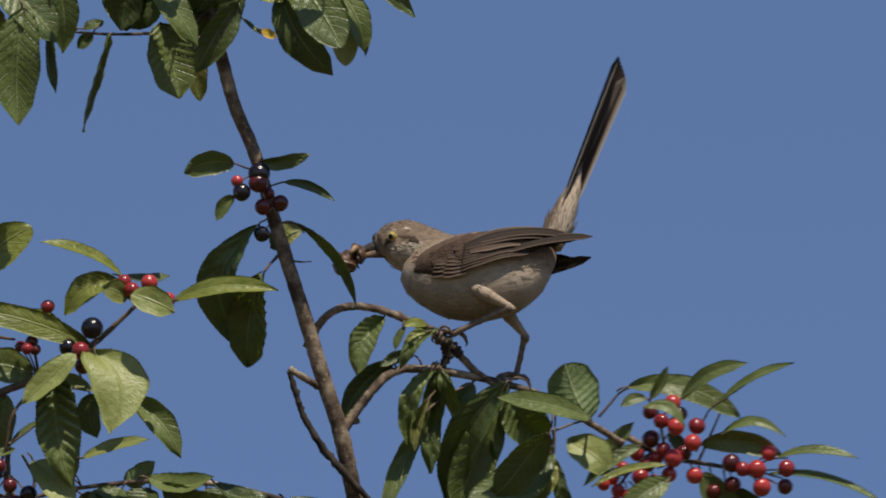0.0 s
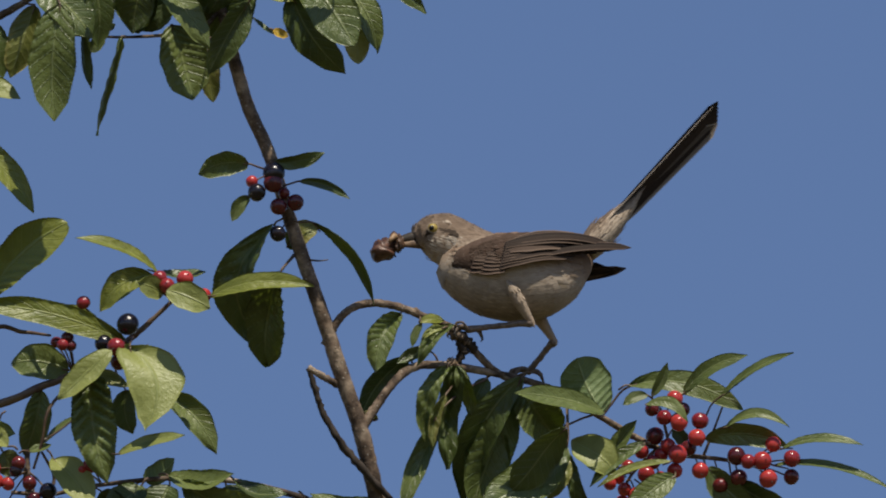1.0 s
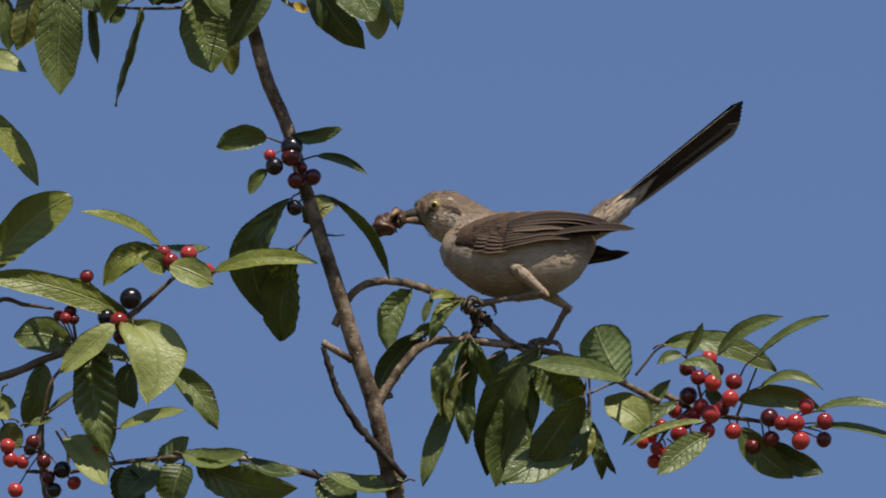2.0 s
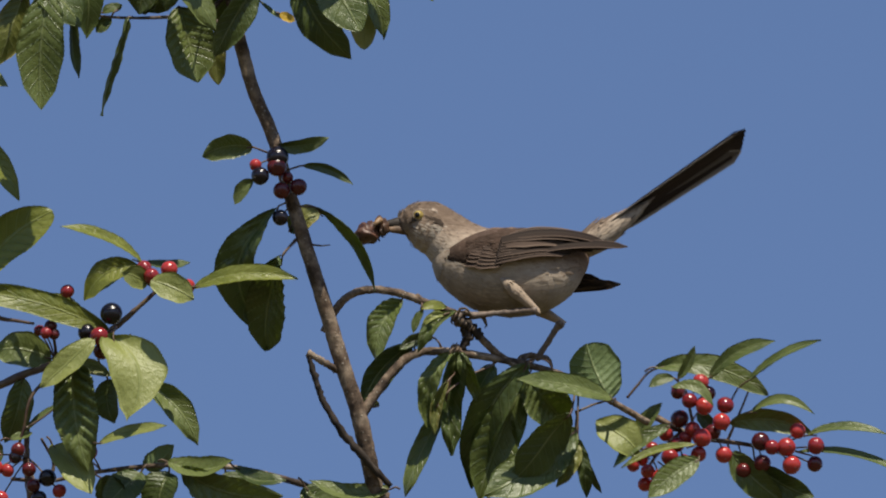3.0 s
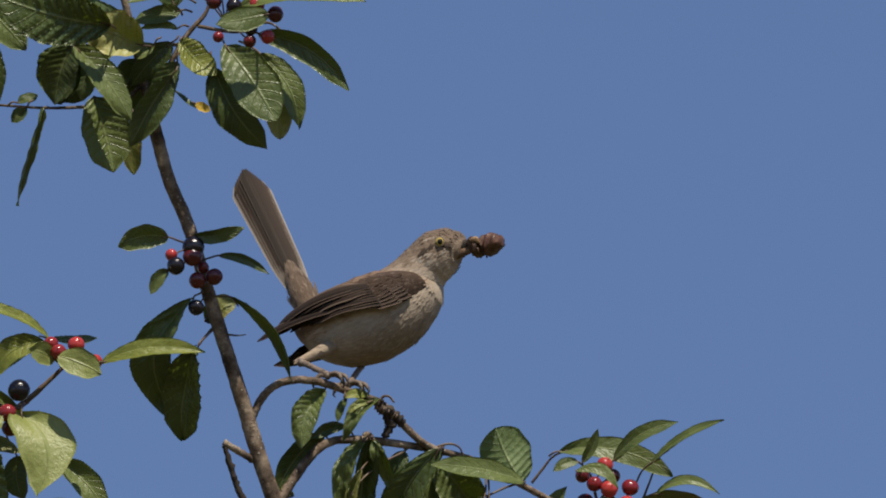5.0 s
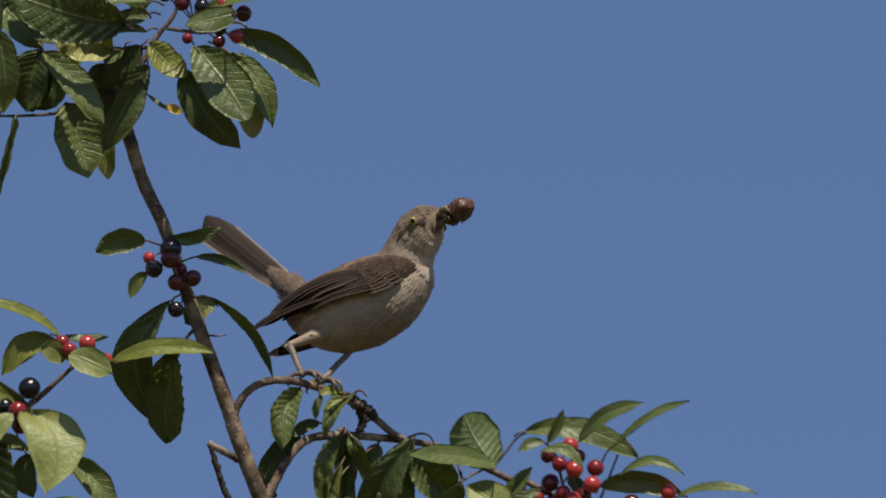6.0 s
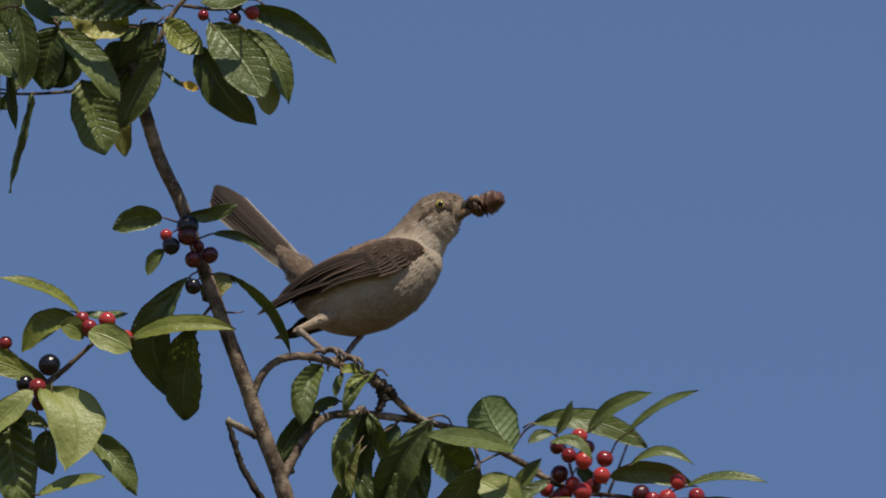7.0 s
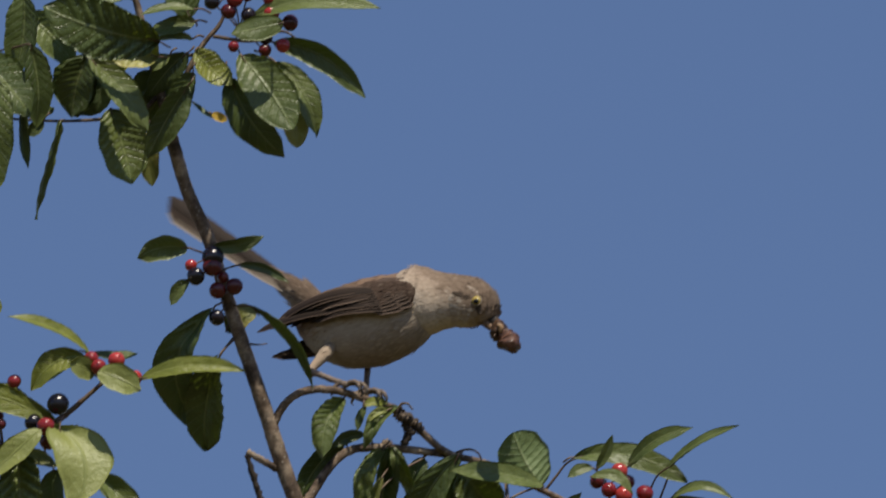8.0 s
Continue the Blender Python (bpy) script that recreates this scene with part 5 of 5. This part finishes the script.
# tail: twelve feathers, fanned a little, about the rump
RUMP = Vector(((-4.79, 1.97)[0], 0, (-4.79, 1.97)[1]))
TAIL_LONG = 12.6
bm = bmesh.new()
COV = [(0.6, -0.1, 0.72), (-0.3, -0.12, 0.86), (-1.5, -0.16, 0.76), (-2.8, -0.16, 0.54), (-4.1, -0.12, 0.24)]
loft(bm, COV, 0.98, 5, 20)
dress(bm, COV, 0.98, 900, 1.15, 0.13, 21)
tail = part("tail", bm, VENT_MAT, bird, "long dark tail with white outer feathers", at=Matrix.Translation(RUMP * CM))
for k in range(6):
    for sgn in (1, -1):
        fb = bmesh.new()
        spread = 0.4 + 0.72 * k
        tip = Vector((-math.cos(radians(spread)) * (TAIL_LONG - 0.16 * k), sgn * math.sin(radians(spread)) * TAIL_LONG, 0.14 - 0.09 * k))
        feather(fb, (-1.0, sgn * 0.10 * k, 0.10 - 0.03 * k), tip, 0.9, (0, 0.12 * sgn * k, 1), 0.0, 0.35)
        part("tail_feather", fb, (TAIL_EDGE_L if sgn > 0 else TAIL_EDGE_R) if k >= 5 else TAIL_BROWN if k < 2 else TAIL_DARK, tail, "dark tail feather with white outer edge" if k >= 5 else "")

# legs: feathered shank, bare scaly tarsus, gripping foot
SHANK, TARSUS = 2.45, {"left": 3.9, "right": 2.6}


def leg(tarsal):
    bm = bmesh.new()
    st = [(0.0, 0.5, 0.12), (0.0, 0.0, 0.34), (0.0, -0.8, 0.40), (0.0, -1.7, 0.28), (0.0, -2.45, 0.19)]
    tube(bm, [(x * CM, 0, z * CM) for x, z, r in st], [r * CM for x, z, r in st], 5, 16, 0, 0.1)
    dress(bm, st, 1.0, 350, 0.4, 0.12, 31)
    shank = part("shank", bm, LEG_FEATHER, bird, "buff feathered shank")
    bm = bmesh.new()
    pts = [Vector((0, 0, 0.1)), Vector((0, 0, -0.15)), Vector((0.02, 0, -0.2 * tarsal)), Vector((0, 0, -0.5 * tarsal)), Vector((0, 0, -0.8 * tarsal)), Vector((0, 0, -0.05 - tarsal))]
    tube(bm, [p * CM for p in pts], [0.0023, 0.0028, 0.0020, 0.0018, 0.0018, 0.0022], 6, 10, 0, 0.25)
    tarsus = part("tarsus", bm, LEG, bird, "bare scaly tarsus")
    bm = bmesh.new()
    bmesh.ops.create_uvsphere(bm, u_segments=10, v_segments=8, radius=0.0022)
    foot = part("foot", bm, TOE, bird)
    for ang, length, back in ((-22, 1.0, 1), (2, 1.25, 1), (26, 1.0, 1), (180, 0.85, 1)):
        tb = bmesh.new()
        d = Vector((math.cos(radians(ang)), math.sin(radians(ang)) * 0.8, 0))
        line = [Vector((0, 0, 0)), d * length * 0.45 + Vector((0, 0, 0.10)), d * length * 0.85 + Vector((0, 0, -0.08)), d * length + Vector((0, 0, -0.38))]
        tube(tb, [p * CM for p in line], [0.0016, 0.0014, 0.0014, 0.0011], 5, 8, 0, 0.3)
        part("toe", tb, TOE, foot)
        cb = bmesh.new()
        e = line[-1]
        tube(cb, [p * CM for p in (e, e + d * 0.05 + Vector((0, 0, -0.18)), e - d * 0.08 + Vector((0, 0, -0.36)))], [0.0009, 0.0007, 0.0002], 4, 6)
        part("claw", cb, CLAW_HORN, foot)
    return shank, tarsus, foot


LEGS = {k: leg(v) for k, v in TARSUS.items()}

# prey in the bill
prey = new("insect")
tagged(prey, "plump glossy brown insect held in the bird's bill", "insect")


def lumps(bm, line, radii, seed, amount, rings=6, sides=20):
    """A wrinkled, swollen body along a line, in centimetres."""
    tube(bm, [Vector(p) * CM for p in line], [q * CM for q in radii], rings, sides)
    for v in bm.verts:
        k = v.co / CM * 2.4 + Vector((seed, seed * 0.7, 0))
        v.co += Vector((noise.noise(k), noise.noise(k + Vector((9, 0, 0))), noise.noise(k + Vector((0, 9, 0))))) * amount * CM
        v.co += Vector((noise.noise(k * 3), noise.noise(k * 3 + Vector((9, 0, 0))), noise.noise(k * 3 + Vector((0, 9, 0))))) * amount * 0.35 * CM


bm = bmesh.new()
lumps(bm, [(0.35, 0, 0.04), (0.55, 0, 0.0), (0.72, 0, -0.06), (0.86, 0, -0.13), (1.0, 0, -0.24), (1.12, 0, -0.40), (1.2, 0, -0.58), (1.2, 0, -0.72)],
      [0.24, 0.60, 0.54, 0.72, 0.68, 0.76, 0.60, 0.12], 3, 0.14)
part("abdomen", bm, SHELL, prey, "brown ringed abdomen")
bm = bmesh.new()
lumps(bm, [(-0.40, 0, 0.02), (-0.22, 0, 0.06), (0.02, 0.02, 0.10), (0.22, 0, 0.06), (0.45, 0, 0.02)], [0.16, 0.50, 0.66, 0.60, 0.26], 11, 0.26)
part("thorax", bm, SHELL_DARK, prey, "dark thorax")
for sgn in (1, -1):
    bm = bmesh.new()
    lumps(bm, [(-0.05, sgn * 0.48, 0.32), (0.20, sgn * 0.60, 0.32), (0.45, sgn * 0.60, 0.15), (0.58, sgn * 0.50, -0.05)], [0.06, 0.17, 0.16, 0.04], 5 + sgn, 0.12, 4, 10)
    part("wing_case", bm, SHELL_PALE, prey, "pale wing stub")
    bm = bmesh.new()
    tube(bm, [Vector(q) * CM for q in ((0.1, sgn * 0.40, -0.2), (0.25, sgn * 0.58, -0.36), (0.22, sgn * 0.52, -0.6))], [0.0009, 0.0008, 0.0004], 4, 6, 0, 0.4)
    part("leg", bm, SHELL_DARK, prey)

# ---------------------------------------------------------------- sway and the bird's doings
STEM_SWAY = [
    (0, -0.04, 0.05, 1.2),
    (0.2, -0.09, -0.01, 1.4),
    (0.5, -0.08, 0.01, 1.6),
    (0.7, -0.10, 0.06, 1.0),
    (1, 0.00, -0.00, 0.0),
    (1.2, 0.03, -0.00, 0.2),
    (1.5, 0.00, 0.00, 0.6),
    (1.7, -0.03, 0.19, 0.9),
    (3, -0.07, 0.05, 1.2),
    (3.2, -0.00, 0.04, 1.6),
    (3.5, -0.06, -0.04, 2.2),
    (3.7, -0.02, -0.05, 2.0),
    (4, 0.01, -0.06, 1.7),
    (4.2, -0.01, 0.01, 1.4),
    (4.5, -0.06, 0.02, 1.0),
    (4.7, -0.08, 0.05, 1.1),
    (5.8, 0.01, 0.16, -0.5),
    (6, -0.00, 0.21, -1.2),
    (6.2, -0.12, 0.53, -1.8),
    (6.5, -0.01, 0.31, -2.8),
    (6.7, 0.26, 0.41, -2.3),
    (7, 0.06, 0.17, -1.5),
    (7.2, 0.08, 0.24, -1.0),
    (7.5, 0.11, 0.16, -0.2),
    (7.7, -0.04, 0.15, -0.2),
    (8, 0.06, 0.17, -0.1),
]
SIDE_SWAY = [
    (0, -0.97, -0.07, 0.0),
    (0.2, -0.86, -0.04, 0.0),
    (0.5, -0.63, -0.07, 0.1),
    (0.7, -0.12, 0.07, 0.1),
    (1, 0.00, -0.00, 0.0),
    (1.2, 0.26, 0.04, 0.0),
    (1.5, -0.24, -0.02, 0.0),
    (1.7, -0.53, 0.38, 0.6),
    (3, -1.04, -0.04, 1.0),
    (3.2, -1.23, -0.13, 1.0),
    (3.5, -1.38, 0.06, 1.0),
    (3.7, -1.14, -0.16, 1.0),
    (4, -1.02, 0.14, 1.0),
    (4.2, -1.37, 0.62, 0.4),
    (4.5, -1.49, 0.19, -0.4),
    (4.7, -1.48, 0.39, -0.5),
    (5.8, -0.60, 0.75, 1.5),
    (6, -0.06, 0.88, 0.6),
    (6.2, 0.46, 1.71, 1.2),
    (6.5, 1.32, 1.16, 2.1),
    (6.7, 1.39, 1.46, 1.5),
    (7, 0.09, 0.83, 0.6),
    (7.2, 0.21, 0.77, 0.8),
    (7.5, -0.47, 0.58, 1.0),
    (7.7, -0.88, 0.69, 1.2),
    (8, -0.60, 0.59, 1.5),
]
FRUIT_SWAY = [
    (0, 0.95, 0.07, 2.9),
    (0.2, 2.00, 0.60, 2.6),
    (0.5, 1.53, 0.64, 2.2),
    (0.7, 1.22, 0.36, 1.3),
    (1, 0.00, -0.00, 0.0),
    (1.2, 0.61, 0.23, 0.2),
    (1.5, 0.97, 0.72, 0.6),
    (1.7, 1.29, 1.28, 0.9),
    (2.8, 0.63, 0.35, 1.8),
    (3, 1.54, 0.26, 1.8),
    (3.2, 1.92, 0.27, 2.1),
    (3.5, 2.28, -0.09, 2.6),
    (3.7, 3.15, -0.18, 2.0),
    (4, 1.70, -0.34, 1.0),
    (4.2, 1.17, -0.15, 0.9),
    (4.5, 0.38, 0.39, 0.7),
    (4.7, 0.90, 0.58, 0.5),
    (5.8, 0.32, 1.26, -0.4),
    (6, -0.39, 1.94, 0.4),
    (6.2, -1.86, 2.29, 0.2),
    (6.5, -2.22, 1.62, -0.1),
    (6.7, -1.78, 1.76, -0.1),
    (7, -0.87, 0.98, -0.2),
    (7.2, 0.96, 0.70, 0.2),
    (7.5, 1.59, 0.59, 0.7),
    (7.7, 0.96, 0.63, 0.5),
    (8, 0.40, 0.90, 0.1),
]
PERCH_SWAY = [
    (0, -3.6, 0.7),
    (0.2, -7.7, -0.3),
    (0.5, -5.9, -0.6),
    (0.7, -4.8, -0.1),
    (1, 0.0, 0.0),
    (1.2, -2.6, -0.3),
    (1.5, -4.0, -1.5),
    (1.7, -5.0, -2.9),
    (2.8, -2.4, -0.6),
    (3, -6.1, -0.2),
    (3.2, -8.2, -0.2),
    (3.5, -10.7, 0.9),
    (3.7, -14.5, 1.6),
    (4, -8.6, 1.3),
    (4.2, -6.0, 0.9),
    (4.5, -1.8, -0.5),
    (4.7, -3.6, -1.3),
    (5.8, 0.4, -4.4),
    (6, 3.4, -6.1),
    (6.2, 9.5, -8.2),
    (6.5, 9.7, -6.7),
    (6.7, 8.4, -6.9),
    (7, 4.4, -4.0),
    (7.2, -3.8, -2.4),
    (7.5, -7.0, -2.1),
    (7.7, -4.2, -2.4),
    (8, -1.5, -3.4),
]
# seconds; body place (right, up) in cm; heading (0 faces right, 180 left; more than 180 turns it away), pitch;
# head pitch, head turn; stretch of the neck, tail roll; wing spread
DOINGS = [
    (0, 3.35, -1.48, 183, -8.5, 6, 0, 0, 22, 0),
    (0.3, 3.11, -1.23, 183, -7.5, 6, 0, 0, 22, 0),
    (0.5, 3.69, -1.73, 186, -4.5, 6, 0, 0, 22, 0),
    (1, 4.32, -1.67, 188, -4.5, 6, 0, 0, 22, 0),
    (1.5, 3.65, -1.78, 188, -3.5, 6, 0, 0, 22, 0),
    (1.7, 3.42, -1.57, 188, -3.5, 6, 0, 0, 22, 0),
    (2.8, 4.64, -2.41, 188, -3.5, 12, 0, 0.65, 22, 0),
    (3, 4.09, -2.2, 188, -2.5, 9, 0, 0.75, 22, 0),
    (3.3, 4.46, -2.51, 188, -2.5, 10, 0, 0.85, 22, 0),
    (3.4, 4.48, -2.65, 188, -2.5, 10, 0, 0.75, 22, 0),
    (3.5, 2.6, -2.2, 197, 11, -4, 38, 0.5, 15, 12),
    (3.6, 0.62, -0.98, 277, 25, 0, 40, 0.4, 0, 30),
    (3.7, -0.6, -0.1, 337, 10, 5, -3, 0.72, 38, 12),
    (3.8, -0.15, 0.05, 340, 10, 6, -4, 0.72, 38, 2),
    (3.9, -0.9, 0.12, 340, 10, 5, -4, 0.72, 38, 0),
    (4, -0.28, 0.15, 340, 8, 5, -4, 0.72, 38, 0),
    (4.3, 0.16, -0.11, 340, 10, 5, -4, 0.72, 38, 0),
    (4.4, -0.55, -0.98, 340, 10, 0, -4, 0.72, 38, 30),
    (4.5, 0.3, 0.79, 340, 12, 0, -4, 0.72, 38, 0),
    (4.7, 0.77, 0.34, 340, 12, -2, -4, 0.72, 38, 0),
    (5.8, 1.01, 1.31, 340, 15, 6, -26, 0.72, 38, 0),
    (6, 1.09, 1.41, 340, 15, 6, -26, 0.72, 38, 0),
    (6.2, 1.03, 1.62, 340, 15, 6, -26, 0.72, 38, 0),
    (6.4, 1.18, 1.88, 340, 14, 4, -6, 0.72, 38, 0),
    (6.5, 0.92, 1.5, 340, 14, 2, -4, 0.72, 38, 0),
    (6.8, 1, 0.43, 340, 14, 6, -4, 0.72, 38, 0),
    (7, 0.53, 0.97, 340, 15, 4, -4, 0.9, 38, 0),
    (7.2, 0.05, 0.94, 339, 15, 13, -16, 0.8, 38, 0),
    (7.5, -0.67, 0.89, 338, 14, -4, -8, 1, 38, 0),
    (7.8, -0.48, 0.73, 338, 12, 0, -12, 0.72, 38, 0),
    (7.9, -0.92, 0.98, 338, 10, -6, -22, 0.6, 38, 0),
    (7.95, -0.5, 0.85, 341, 6, -45, 2, 1.9, 38, 0),
    (8, -0.5, 0.85, 341, 6, -45, 2, 1.9, 38, 0),
]
# seconds; lift of the tail; its heading away from the viewer (None: in line with the body)
TAIL_WAG = [
    (0, 70.5, None),
    (0.1, 67, None),
    (0.2, 66, None),
    (0.3, 64, None),
    (0.4, 62, None),
    (0.5, 54, None),
    (0.6, 51.5, None),
    (0.7, 51.5, None),
    (0.8, 51.5, None),
    (0.9, 52.5, None),
    (1, 50.5, None),
    (1.1, 49.5, None),
    (1.2, 49.5, None),
    (1.3, 43.5, None),
    (1.5, 40.5, None),
    (1.7, 40.5, None),
    (2.8, 51.5, None),
    (3, 38.5, None),
    (3.1, 37.5, None),
    (3.2, 36.5, None),
    (3.3, 36.5, None),
    (3.4, 37.5, None),
    (3.5, 55, None),
    (3.6, 60, None),
    (3.7, 41, 36),
    (3.8, 29, 50),
    (3.9, 66, 68),
    (4, 83, 36),
    (4.1, 76, 47),
    (4.2, 67, 50),
    (4.3, 55, 53),
    (4.4, 36, 51),
    (4.5, 50, 33),
    (4.6, 55, 28),
    (4.7, 64, 41),
    (5.8, 35, 59),
    (5.9, 38, 57),
    (6, 40, 54),
    (6.1, 43, 55),
    (6.2, 39, 56),
    (6.3, 63, 58),
    (6.4, 64, 20),
    (6.5, 63, 20),
    (6.6, 56, 38),
    (6.7, 41, 52),
    (6.8, 33, 57),
    (6.9, 35, 57),
    (7, 44, 52),
    (7.1, 39, 53),
    (7.2, 41, 52),
    (7.3, 43, 52),
    (7.4, 46, 48),
    (7.5, 42, 53),
    (7.6, 43, 54),
    (7.7, 40, 56),
    (7.8, 40, 57),
    (7.9, 42, 51),
    (8, 41, 24),
]
# where the feet hold, facing left and facing right (plan of the perch): left foot, right foot
GRIP_A = {"left": (1.50, -0.6, -5.20), "right": (5.13, 0.2, -7.72)}
GRIP_B = {"right": (-2.40, -0.4, -3.46), "left": (-1.25, 0.1, -4.02)}


# where each shank leaves the body, crouched and upright
KNEES = ({"left": (0.6, 1.85, -1.45), "right": (-1.15, -1.25, -1.5)}, {"right": (-2.3, -1.25, -1.5), "left": (0.9, 0.9, -0.7)})
# where the ankles tend to
ANKLES = ({"left": (-2.0, 2.4, -2.0), "right": (-2.8, -1.0, -3.1)}, {"right": (-4.3, -2.0, -2.2), "left": (-0.8, 2.0, -1.0)})


def bent(t):
    """How far the bird's weight pushes the arching twig aside, in metres."""
    return 0.007 * min(1, max(0, (t - 3.5) / 0.2))


def turn_y(deg):
    return Matrix.Rotation(radians(deg), 4, "Y")


def perch_turn(yaw, roll):
    return turn_y(roll) @ Matrix.Rotation(radians(yaw), 4, "Z")


def on_perch(p, t):
    """A point of the perch at t, in plan metres."""
    ts = [r[0] for r in PERCH_SWAY]
    yaw, roll = (float(np.interp(t, ts, [r[i] for r in PERCH_SWAY])) for i in (1, 2))
    return cm(FORK) + perch_turn(yaw, roll) @ cm(Vector(P(p)) - FORK)


def aim(a, b, hint):
    """A pose at a whose -z runs to b, with x as near as may be to hint."""
    z = (a - b).normalized()
    x = (hint - z * hint.dot(z)).normalized()
    m = Matrix((x, z.cross(x), z)).transposed().to_4x4()
    return Matrix.Translation(a) @ m


def motions():
    for limb, rows in ((stem, STEM_SWAY), (side, SIDE_SWAY), (fruit, FRUIT_SWAY)):
        walk(limb.ob, [(t, Matrix.Translation(limb.rest + Vector((dx, 0, dz)) * CM) @ turn_y(a)) for t, dx, dz, a in rows])
    walk(perch.ob, [(t, Matrix.Translation(perch.rest) @ perch_turn(yaw, roll)) for t, yaw, roll in PERCH_SWAY])

    arch_rows = []
    for t, yaw, roll in PERCH_SWAY:
        arch_rows.append((t, Matrix.Translation(perch.rest + Vector((bent(t), 0, 0))) @ perch_turn(yaw, roll) @ Matrix.Translation(cm(arch.pivot - FORK))))
    walk(arch.ob, arch_rows)

    keys = {k: [] for k in ("bird", "head", "tail", "wl", "wr", "prey")}
    limbs_ = {k: ([], [], []) for k in LEGS}
    mid_w = P((2.58, 0, -5.41))[1] + 0.3
    for t, u, v, heading, pitch, hpitch, hturn, stretch, troll, spread in DOINGS:
        m = Matrix.Translation(spot((u, mid_w, v))) @ Matrix.Rotation(radians(heading), 4, "Z") @ turn_y(-pitch)
        keys["bird"].append((t, m))
        h = Matrix.Translation((NECK + Vector((stretch, 0, stretch * (0.3 if t < 3.55 else 0.06) + 0.035 * min(0, hpitch + 10)))) * CM) @ Matrix.Rotation(radians(hturn), 4, "Z") @ turn_y(-hpitch)
        keys["head"].append((t, h))
        tip = Matrix.Translation(Vector(hp((7.05, 1.80)) if t < 3.55 else hp((6.87, 1.80))))
        keys["prey"].append((t, m @ h @ tip @ turn_y(20 if t < 3.55 else -6)))
        for name, hinge, sgn in (("wl", hinge_left, 1), ("wr", hinge_right, -1)):
            keys[name].append((t, Matrix.Translation(hinge * CM) @ turn_y((-3 if t < 2 else -9) if (sgn < 0) == (t < 3.55) else -4 if t > 3.55 else 0) @ Matrix.Rotation(radians(-sgn * spread), 4, "Z") @ Matrix.Rotation(radians(sgn * spread * 0.5), 4, "X")))
        back = m.inverted()
        grip = GRIP_A if t < 3.55 else GRIP_B
        for name, sgn in (("left", 1), ("right", -1)):
            hip = Vector(KNEES[grip is GRIP_B][name]) * CM
            toe = back @ (PLANE @ (on_perch(grip[name], t) + Vector((bent(t), 0, 0))))
            lift_up = back.to_3x3() @ Vector((0, 0, 1))
            toe = toe + lift_up * 0.0042
            d = toe - hip
            reach = d.length
            a, b = SHANK * CM, TARSUS[name] * CM
            reach_ = min(max(reach, abs(b - a) + 0.002), a + b - 0.001)
            ca = (a * a + reach_ * reach_ - b * b) / (2 * a * reach_)
            hind = Vector(ANKLES[grip is GRIP_B][name]) * CM - hip
            hind = (hind - d.normalized() * hind.dot(d.normalized())).normalized()
            ankle = hip + d.normalized() * a * ca + hind * a * math.sqrt(max(0, 1 - ca * ca))
            fore = Vector((1, 0, 0))
            limbs_[name][0].append((t, aim(hip, ankle, fore)))
            limbs_[name][1].append((t, aim(ankle, toe, fore)))
            flat = back.to_3x3() @ (SIGHT.to_3x3() @ Vector((0.85 if grip is GRIP_B else -0.85, -0.35, -0.25)))
            limbs_[name][2].append((t, aim(toe, toe - lift_up, flat)))
    ts = [d[0] for d in DOINGS]
    for t, lift, swing in TAIL_WAG:
        heading, pitch, troll = (float(np.interp(t, ts, [d[i] for d in DOINGS])) for i in (3, 4, 8))
        yaw = 0 if swing is None else 360 - swing - heading
        root = RUMP + (Vector((1.1, 0, 0.35)) if t > 3.65 else Vector((0, 0, 0)))
        keys["tail"].append((t, Matrix.Translation(root * CM) @ turn_y(pitch) @ Matrix.Rotation(radians(yaw), 4, "Z") @ turn_y(lift) @ Matrix.Rotation(radians(troll), 4, "X")))
    for ob, name in ((bird, "bird"), (head, "head"), (tail, "tail"), (wing_left, "wl"), (wing_right, "wr"), (prey, "prey")):
        walk(ob, keys[name])
    for name, parts in LEGS.items():
        for ob, rows in zip(parts, limbs_[name]):
            walk(ob, rows)


motions()
